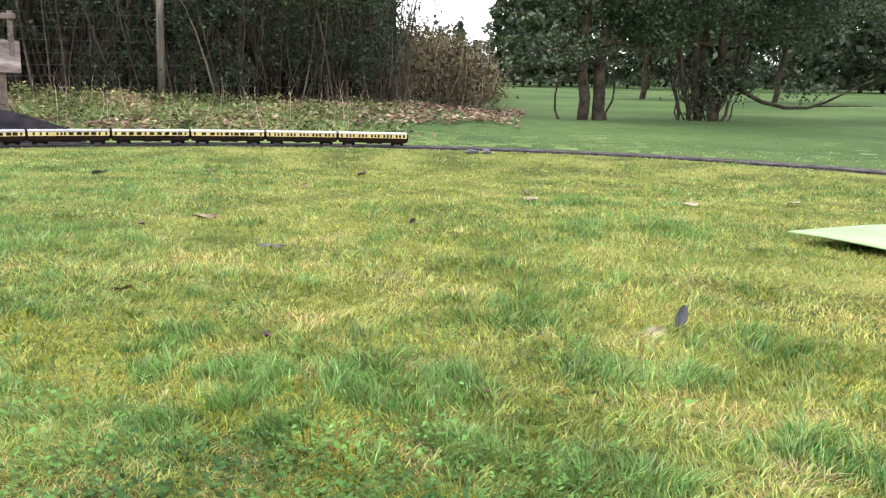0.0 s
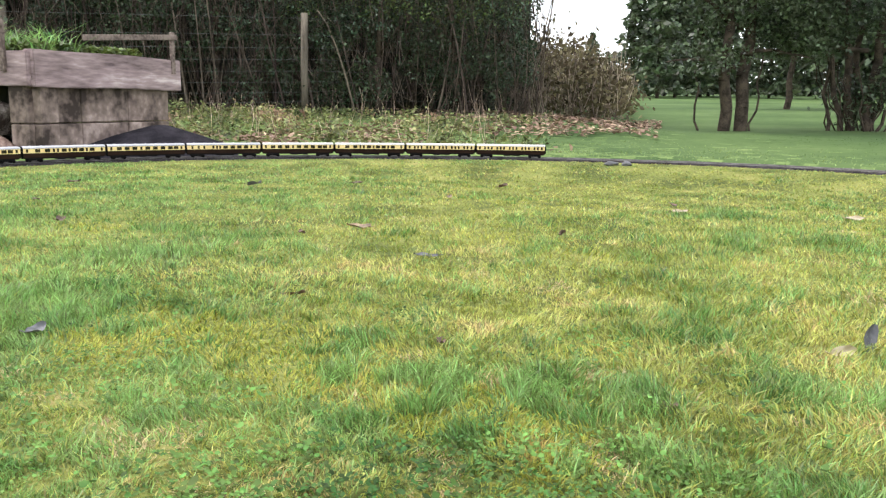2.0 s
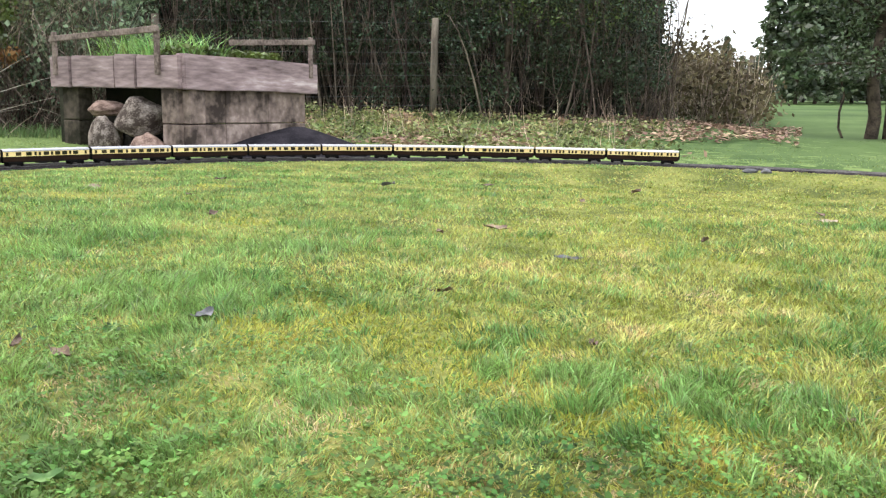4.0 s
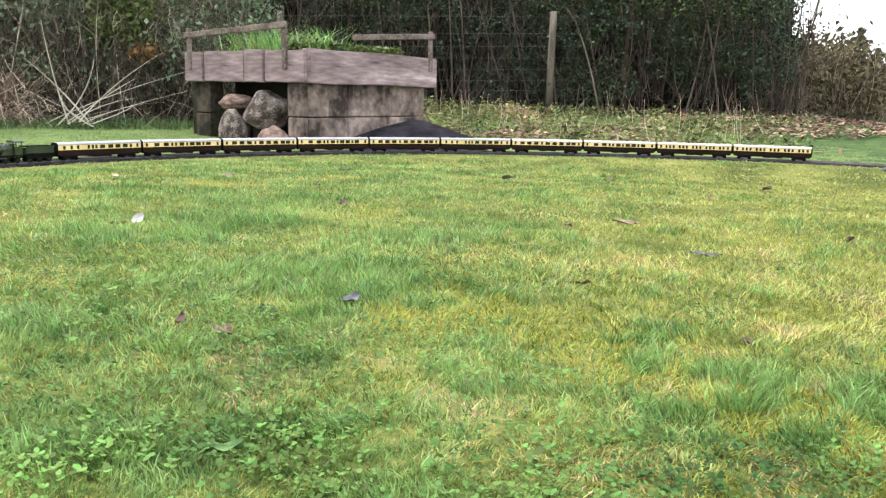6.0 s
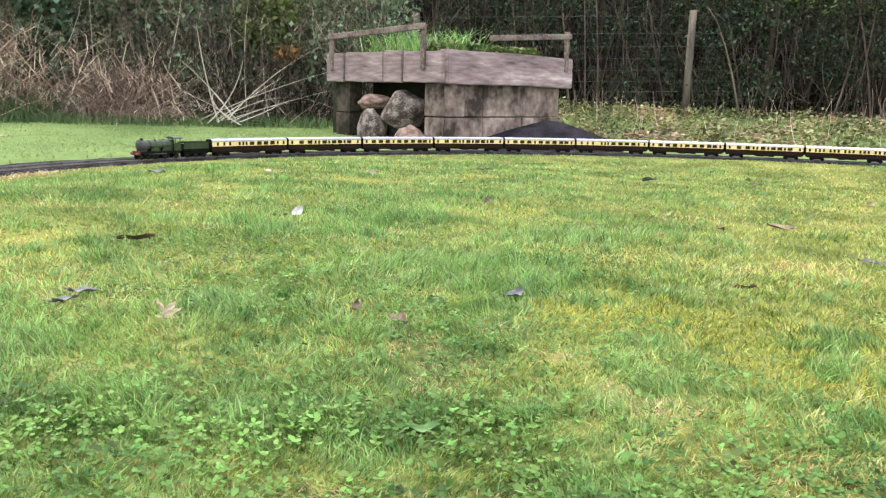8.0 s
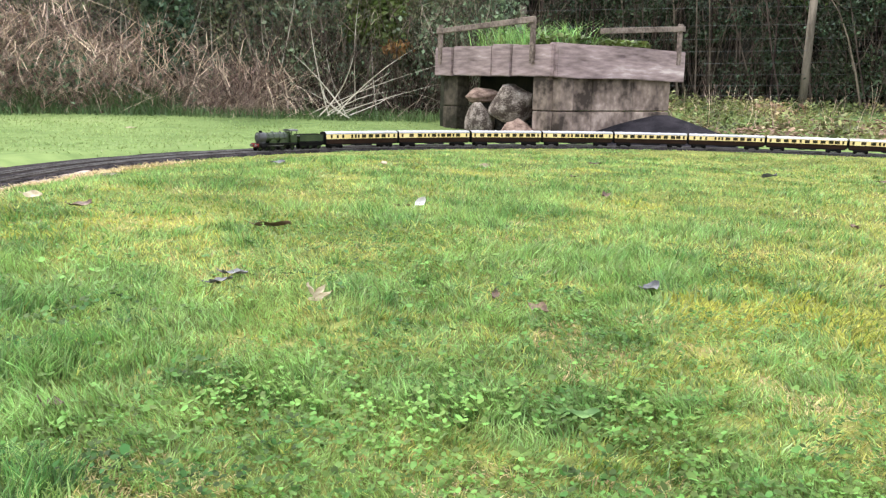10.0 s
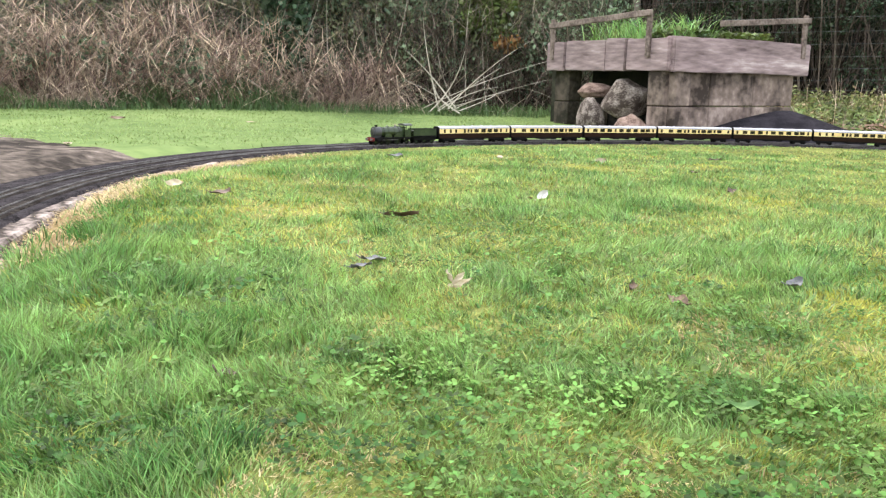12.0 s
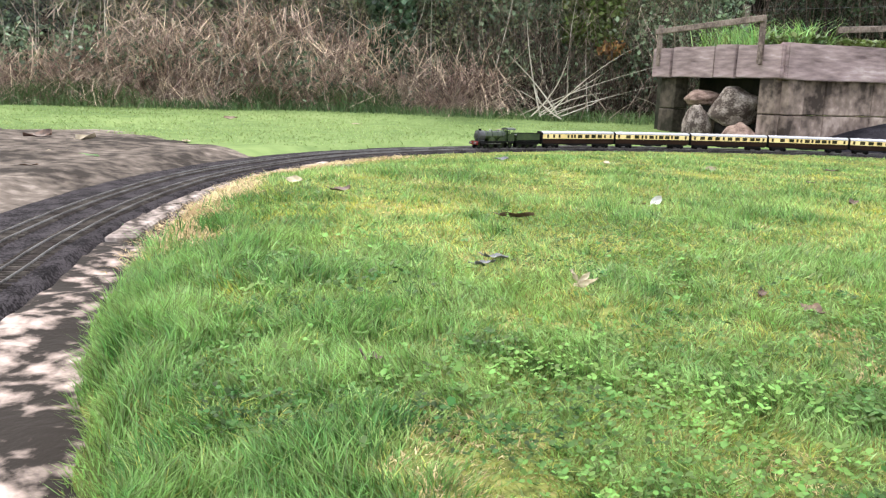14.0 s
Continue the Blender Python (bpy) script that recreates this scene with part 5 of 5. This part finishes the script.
tree(7.9, 13.6, [(-0.25, 0, 1.9, -0.55, 0.05), (-0.1, 0.1, 2.2, -0.2, 0.08), (0.1, -0.05, 2.3, 0.2, 0.09), (0.28, 0.1, 2.0, 0.6, 0.06), (0.0, 0.2, 2.1, 0.05, 0.07), (-0.5, 0, 1.3, -0.15, 0.035), (0.2, -0.2, 1.2, 0.5, 0.03)] + [(0.32 * math.sin(2.4 * k), 0.25 * math.cos(1.7 * k), 1.1 + 0.25 * math.sin(k), 0.45 * math.sin(2.4 * k), 0.014) for k in range(16)],
     [((0.3, 0, 0.72), (2.9, -0.6, 0.78), 0.045, -0.5), ((1.9, -0.4, 0.3), (2.9, -0.6, 0.32), 0.018, 0.0), ((0, 0, 1.3), (-1.6, -0.2, 1.2), 0.04, 0.1), ((0.3, 0, 1.3), (2.2, 0, 1.7), 0.05, 0.1)],
     [(0.2, 0, 2.35, 1.9, 1.2, 0.85, 420), (0.5, 0, 3.4, 2.1, 1.3, 1.1, 360), (1.9, -0.2, 2.1, 1.2, 0.8, 0.45, 110), (-1.2, -0.2, 1.55, 0.8, 0.6, 0.3, 80), (1.6, -0.5, 0.6, 0.6, 0.2, 0.1, 7), (0.5, -0.1, 0.75, 0.4, 0.3, 0.3, 22), (0.0, 0.1, 0.55, 0.45, 0.3, 0.5, 50), (0.3, 0, 4.6, 3.2, 2.2, 0.9, 420), (3.6, 0, 2.4, 1.3, 1.0, 0.9, 150)],
     "many-stemmed bushy field tree with a long low branch")
tree(12.2, 24.5, [(0, 0, 2.6, 0.1, 0.1)], [((0, 0, 1.5), (1.0, 0, 2.4), 0.05, 0)], [(0, 0, 3.1, 2.0, 1.5, 1.2, 260)], "field tree standing further back", 0.12)
tree(15.5, 22.5, [(0, 0, 2.2, 0.2, 0.09)], [((0, 0, 1.2), (-1.0, 0, 2.0), 0.05, 0)], [(0, 0, 2.8, 2.4, 1.6, 1.3, 300)], "field tree standing further back", 0.12)

# autumn hedge and distant trees about the gap in the wood
x, y = polar(520, 17.5, 34, -17.2, -10.2)
z = height(x, y)
base = np.c_[x, y, z]
stalks("bare_hedge_stems", base, base + np.c_[RNG.normal(0, 0.25, 520), RNG.normal(0, 0.25, 520), RNG.uniform(0.6, 1.9, 520)], RNG.normal(0, 0.1, (520, 3)), RNG.uniform(0.008, 0.018, 520), TANGLE, "bare brown hedge stems by the gap", "hedge")
c = (np.c_[x, y, z + RNG.uniform(0.1, 1.5, 520) * (1 - 0.6 * step(x / y, 0.22, 0.3))][:, None] + RNG.normal(0, 0.28, (520, 30, 3))).reshape(-1, 3)
leaf_cloud("autumn_hedge", c, RNG.uniform(0.05, 0.11, len(c)), HEDGELEAF, "brownish autumn hedge by the gap", "hedge")


def far_tree(b, r, tall, wide, conifer, label):
    x, y = at_bearing(b, r)
    z = float(height([x], [y])[0])
    ob = thing("distant_tree", pose(x, y, z), label, "tree", "distant trees")
    bm = bmesh.new()
    tube(bm, (0, 0, -0.3), (0, 0, tall * 0.9), 0.014 * tall, 0.006 * tall, 8)
    part("trunk", bm, BARK, ob)
    n = 2100
    u = RNG.uniform(0.03, 1, n)
    rad = wide * ((1 - u) * 0.95 + 0.06 if conifer else np.sin(np.pi * np.clip(u, 0.1, 0.97)) ** 0.6) * (0.75 + 0.3 * np.sin(u * 40)) * np.sqrt(RNG.uniform(0, 1, n))
    a = RNG.uniform(0, 6.28, n)
    v, f = leaves(np.c_[rad * np.cos(a), rad * np.sin(a), u * tall], RNG.uniform(0.016, 0.044, n) * tall, 0.3)
    o = quick("crown", v, f, TREELEAF)
    o.parent = ob


for k in range(34):
    b = -19.6 - 1.0 * k + 0.4 * math.sin(5 * k)
    far_tree(b, 62 + 9 * math.sin(3 * k), 8.5 + 2.5 * math.sin(7 * k), 2.6, k % 3 > 0, "dark distant tree closing the field")
for b, r, t in ((-17.6, 52, 6.6), (-18.6, 60, 8.5), (-19.2, 50, 7.5), (-20.3, 54, 8.5), (-13.0, 75, 3.2), (-14.9, 60, 4.2), (-15.9, 66, 3.2), (-13.9, 70, 2.6), (-11.5, 66, 3.0)):
    far_tree(b, r, t, 2.2, True, "dark distant conifer beside the open sky")
bs = np.radians(np.linspace(-60, -9, 160))
pts = []
for hgt in (0, 1):
    rr_ = 80 + 3 * np.sin(bs * 60)
    px, py = -rr_ * np.sin(bs), rr_ * np.cos(bs)
    pts.append(np.c_[px, py, height(px, py) - 0.3 + hgt * (1.8 + 0.5 * np.sin(bs * 90) + 0.5 * np.sin(bs * 211))])
v = np.concatenate(pts)
k = np.arange(159)
# The hedgerow sheet takes the same near-black shade colour.
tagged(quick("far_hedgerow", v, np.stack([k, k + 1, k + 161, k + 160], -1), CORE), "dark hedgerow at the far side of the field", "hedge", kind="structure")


# ---- the train ----
def arc_profile(half, z0, z1, rise, n=10):
    """A coach section: straight sides and a bowed roof."""
    pts = [(-half, z0), (half, z0), (half, z1)]
    for k in range(1, n):
        a = math.pi * k / n
        pts.append((half * math.cos(a), z1 + rise * math.sin(a) ** 0.75))
    return pts + [(-half, z1)]


def wheel(name, parent, x, y, r, mat, spokes=0):
    bm = bmesh.new()
    tube(bm, (x, y - 0.003, r), (x, y + 0.003, r), r, sides=20)
    tube(bm, (x, y - 0.004, r), (x, y + 0.004, r), r * 0.25, sides=10)
    ob = part(name, bm, mat, parent)
    if spokes:
        bm = bmesh.new()
        side = 0.004 if y > 0 else -0.004
        for k in range(spokes):
            a = 2 * math.pi * k / spokes
            tube(bm, (x, y + side, r), (x + 0.88 * r * math.cos(a), y + side, r + 0.88 * r * math.sin(a)), 0.0016, sides=5)
        part("spokes", bm, GREEN, ob, "green wheel spokes")
    return ob


PLANS = {
    "brake": [(-0.26, 1), (-0.21, 1), (-0.165, 1), (-0.09, 1), (-0.06, 1), (-0.035, 1), (0.01, 2), (0.07, 2), (0.125, 2), (0.18, 2), (0.225, 1), (0.275, 1)],
    "corridor": [(-0.275, 1), (-0.2, 2), (-0.13, 2), (-0.085, 1), (-0.055, 1), (-0.01, 2), (0.03, 1), (0.07, 2), (0.12, 2), (0.16, 1), (0.2, 2), (0.275, 1)],
    "open": [(-0.275, 1), (-0.215, 2), (-0.155, 2), (-0.095, 2), (-0.045, 1), (0.005, 2), (0.065, 2), (0.125, 2), (0.185, 2), (0.23, 2), (0.275, 1)],
    "compartment": [(-0.275, 1), (-0.23, 1), (-0.2, 1), (-0.17, 1), (-0.12, 1), (-0.09, 1), (-0.06, 1), (-0.01, 1), (0.02, 1), (0.05, 1), (0.1, 1), (0.13, 1), (0.16, 1), (0.21, 1), (0.24, 1), (0.275, 1)],
}


def coach(plan, roof_mat, label):
    ob = thing("railway_coach", pose(0, 0, 0), label, "model coach", "coaches of the train")
    half, L = 0.044, 0.3035
    bm = bmesh.new()
    box(bm, (0, 0, 0.0505), (2 * L, 2 * half, 0.033), 0.002)
    part("lower_body", bm, CHOC, ob, "chocolate brown lower panels")
    bm = bmesh.new()
    box(bm, (0, 0, 0.0845), (2 * L, 2 * half - 0.001, 0.035), 0.001)
    upper = part("upper_body", bm, CREAM, ob, "cream window panels")
    bm = bmesh.new()
    extruded(bm, [(y, z) for y, z in arc_profile(half + 0.0015, 0.102, 0.104, 0.015)], -L, L)
    roof = part("roof", bm, roof_mat, ob, "bowed roof", smooth=False)
    for k in range(7):
        bm = bmesh.new()
        box(bm, (-0.24 + 0.08 * k, 0, 0.12), (0.012, 0.01, 0.004), 0.001)
        part("vent", bm, roof_mat, roof)
    for x in (-1, 1):
        bm = bmesh.new()
        extruded(bm, arc_profile(half, 0.034, 0.104, 0.0145), x * L - 0.0015, x * L + 0.0015)
        part("end_wall", bm, BLACK, ob, "black coach end")
        bm = bmesh.new()
        box(bm, (x * (L + 0.006), 0, 0.072), (0.012, 0.03, 0.062), 0.001)
        part("gangway", bm, BLACK, ob)
    for x, kind in PLANS[plan]:
        for y in (-1, 1):
            bm = bmesh.new()
            w = 0.016 if kind == 1 else 0.037
            box(bm, (-x, y * half, 0.0855), (w, 0.0024, 0.0245), 0.0008)
            part("window", bm, GLASS, upper)
    bm = bmesh.new()
    for y in (-1, 1):
        box(bm, (0, y * half, 0.0675), (2 * L, 0.0012, 0.0014))
        box(bm, (0, y * half, 0.1015), (2 * L, 0.0012, 0.0014))
    part("lining", bm, BLACK, upper, "thin dark lining")
    bm = bmesh.new()
    box(bm, (0, 0, 0.03), (2 * L - 0.01, 0.06, 0.008))
    for y in (-0.03, 0.03):
        box(bm, (0, y, 0.022), (0.13, 0.004, 0.004))
        box(bm, (-0.06, y, 0.0235), (0.04, 0.012, 0.013))
        box(bm, (0, y * 1.35, 0.0305), (2 * L - 0.03, 0.003, 0.009))
        box(bm, (0.03, y, 0.024), (0.05, 0.012, 0.014))
    part("underframe", bm, BLACK, ob)
    for x in (-0.215, 0.215):
        bm = bmesh.new()
        for y in (-0.031, 0.031):
            box(bm, (x, y, 0.0185), (0.1, 0.005, 0.012), 0.001)
            box(bm, (x - 0.041, y, 0.0165), (0.014, 0.008, 0.014), 0.001)
            box(bm, (x + 0.041, y, 0.0165), (0.014, 0.008, 0.014), 0.001)
        box(bm, (x, 0, 0.024), (0.03, 0.06, 0.008))
        bogie = part("bogie", bm, BLACK, ob)
        for dx in (-0.041, 0.041):
            for y in (-0.024, 0.024):
                wheel("wheel", bogie, x + dx, y, 0.0145, BLACK)
    return ob


def on_track(s, half):
    """The pose of a vehicle whose middle is s along the loop, heading back along it."""
    a, b = on_line(s - half), on_line(s + half)
    m = (a + b) / 2
    way = a - b
    return pose(m[0], m[1], 0, 0, 0, math.degrees(math.atan2(way[1], way[0])))


def locomotive():
    ob = thing("steam_locomotive", pose(0, 0, 0), "green model steam locomotive with black smokebox and red buffer beam", "model locomotive")
    bm = bmesh.new()
    tube(bm, (-0.07, 0, 0.076), (0.085, 0, 0.076), 0.031, 0.03, 24)
    boiler = part("boiler", bm, GREEN, ob, "apple green boiler", smooth=False)
    for x in (-0.06, -0.02, 0.025, 0.065):
        bm = bmesh.new()
        tube(bm, (x - 0.0015, 0, 0.076), (x + 0.0015, 0, 0.076), 0.0316, sides=24)
        part("boiler_band", bm, BLACK, boiler)
    bm = bmesh.new()
    tube(bm, (0.085, 0, 0.076), (0.135, 0, 0.076), 0.0325, sides=24)
    tube(bm, (0.135, 0, 0.076), (0.141, 0, 0.076), 0.0265, 0.02, 24)
    box(bm, (0.11, 0, 0.05), (0.05, 0.04, 0.02))
    smoke = part("smokebox", bm, SMOKEBOX, ob, "black smokebox")
    bm = bmesh.new()
    tube(bm, (0.142, 0, 0.076), (0.144, 0, 0.076), 0.005, sides=10)
    box(bm, (0.144, 0, 0.076), (0.002, 0.002, 0.016))
    part("door_handle", bm, STEEL, smoke)
    bm = bmesh.new()
    tube(bm, (0.112, 0, 0.1), (0.112, 0, 0.115), 0.01, 0.0085, 16)
    tube(bm, (0.112, 0, 0.1145), (0.112, 0, 0.118), 0.0115, sides=16)
    part("chimney", bm, BLACK, ob)
    bm = bmesh.new()
    bmesh.ops.create_uvsphere(bm, u_segments=16, v_segments=10, radius=0.013, matrix=Matrix.Translation((0.02, 0, 0.102)) @ Matrix.Diagonal((1, 1, 0.9, 1)))
    part("dome", bm, GREEN, ob, smooth=True)
    bm = bmesh.new()
    box(bm, (-0.045, 0, 0.108), (0.012, 0.012, 0.012), 0.002)
    part("safety_valve", bm, STEEL, ob)
    bm = bmesh.new()
    extruded(bm, arc_profile(0.024, 0.046, 0.082, 0.026), -0.115, -0.07)
    part("firebox", bm, GREEN, ob)
    bm = bmesh.new()
    box(bm, (0.0, 0, 0.044), (0.31, 0.08, 0.004), 0.001)
    box(bm, (0.0, 0.039, 0.04), (0.31, 0.002, 0.01))
    box(bm, (0.0, -0.039, 0.04), (0.31, 0.002, 0.01))
    part("running_plate", bm, BLACK, ob)
    bm = bmesh.new()
    for y in (-0.037, 0.037):
        box(bm, (-0.128, y, 0.067), (0.05, 0.003, 0.044))
        box(bm, (-0.113, y, 0.102), (0.006, 0.003, 0.03))
        box(bm, (-0.15, y, 0.102), (0.004, 0.003, 0.03))
    box(bm, (-0.104, 0, 0.076), (0.003, 0.074, 0.06))
    cab = part("cab", bm, GREEN, ob, "green cab sides")
    bm = bmesh.new()
    extruded(bm, arc_profile(0.04, 0.112, 0.1135, 0.011), -0.165, -0.098)
    part("cab_roof", bm, SMOKEBOX, cab, "dark cab roof")
    bm = bmesh.new()
    box(bm, (0.155, 0, 0.034), (0.005, 0.084, 0.02), 0.001)
    beam = part("buffer_beam", bm, RED, ob, "red buffer beam")
    for y in (-0.027, 0.027):
        bm = bmesh.new()
        tube(bm, (0.157, y, 0.034), (0.17, y, 0.034), 0.004, sides=10)
        tube(bm, (0.17, y, 0.034), (0.173, y, 0.034), 0.008, sides=14)
        part("buffer", bm, STEEL, beam)
    for x in (-0.045, 0.035):
        for y in (-0.025, 0.025):
            wheel("driving_wheel", ob, x, y, 0.032, BLACK, 14)
    for x in (0.085, 0.135):
        for y in (-0.025, 0.025):
            wheel("bogie_wheel", ob, x, y, 0.0165, BLACK, 8)
    for y in (-0.025, 0.025):
        wheel("trailing_wheel", ob, -0.125, y, 0.019, BLACK, 8)
    for y in (-0.034, 0.034):
        for x in (-0.045, 0.035):
            bm = bmesh.new()
            ring = [(x + 0.036 * math.cos(math.pi * k / 12), 0.034 + 0.036 * math.sin(math.pi * k / 12)) for k in range(13)]
            a = [bm.verts.new((p, y - 0.004, q)) for p, q in ring]
            b = [bm.verts.new((p, y + 0.004, q)) for p, q in ring]
            bm.faces.new(a), bm.faces.new(b[::-1])
            for k in range(12):
                bm.faces.new((a[k], a[k + 1], b[k + 1], b[k]))
            part("splasher", bm, GREEN, ob, "green wheel splasher")
        bm = bmesh.new()
        box(bm, (-0.005, y * 1.05, 0.03), (0.085, 0.003, 0.005), 0.001)
        box(bm, (0.06, y * 1.05, 0.03), (0.07, 0.003, 0.004), 0.001)
        part("side_rod", bm, STEEL, ob)
        bm = bmesh.new()
        tube(bm, (0.09, y, 0.03), (0.13, y, 0.03), 0.012, sides=14)
        part("cylinder", bm, BLACK, ob)
    return ob


def tender():
    ob = thing("locomotive_tender", pose(0, 0, 0), "green model tender with an open black coal space", "model tender")
    bm = bmesh.new()
    for y in (-0.037, 0.037):
        box(bm, (0, y, 0.069), (0.19, 0.003, 0.044), 0.001)
    box(bm, (-0.094, 0, 0.069), (0.003, 0.074, 0.044))
    box(bm, (0.094, 0, 0.064), (0.003, 0.074, 0.034))
    box(bm, (0, 0, 0.05), (0.188, 0.072, 0.004))
    tank = part("tank", bm, GREEN, ob, "green tender tank")
    bm = bmesh.new()
    for y in (-0.0385, 0.0385):
        box(bm, (0, y, 0.0905), (0.19, 0.002, 0.003))
        box(bm, (0, y, 0.049), (0.19, 0.002, 0.003))
    part("lining", bm, BLACK, tank)
    bm = bmesh.new()
    box(bm, (0.0, 0, 0.072), (0.18, 0.07, 0.02), 0.004)
    part("coal", bm, COAL, ob)
    bm = bmesh.new()
    box(bm, (0, 0, 0.041), (0.205, 0.078, 0.006), 0.001)
    for y in (-0.031, 0.031):
        box(bm, (0, y, 0.03), (0.19, 0.004, 0.016), 0.001)
    part("frame", bm, BLACK, ob)
    for x in (-0.065, 0, 0.065):
        for y in (-0.025, 0.025):
            wheel("wheel", ob, x, y, 0.019, BLACK, 8)
    return ob


NOSE = START
loco = locomotive()
BULK = Matrix.Diagonal((1.0, 1.06, 1.14, 1.0))
loco.matrix_world = on_track(NOSE + 0.175, 0.08) @ BULK
tend = tender()
tend.matrix_world = on_track(NOSE + 0.175 + 0.275, 0.06) @ BULK
made = {}
ORDER = ["brake", "corridor", "open", "corridor", "open", "brake", "open", "corridor", "compartment", "compartment"]
for k, plan in enumerate(ORDER):
    pale = k > 5
    m = on_track(NOSE + 0.565 + 0.3155 + 0.63 * k, 0.215)
    if (plan, pale) in made:
        copy_thing(made[plan, pale], m)
    else:
        c = coach(plan, WHITE if pale else SLATE, "chocolate and cream model coach with a %s roof" % ("white" if pale else "grey"))
        c.matrix_world = m
        made[plan, pale] = c
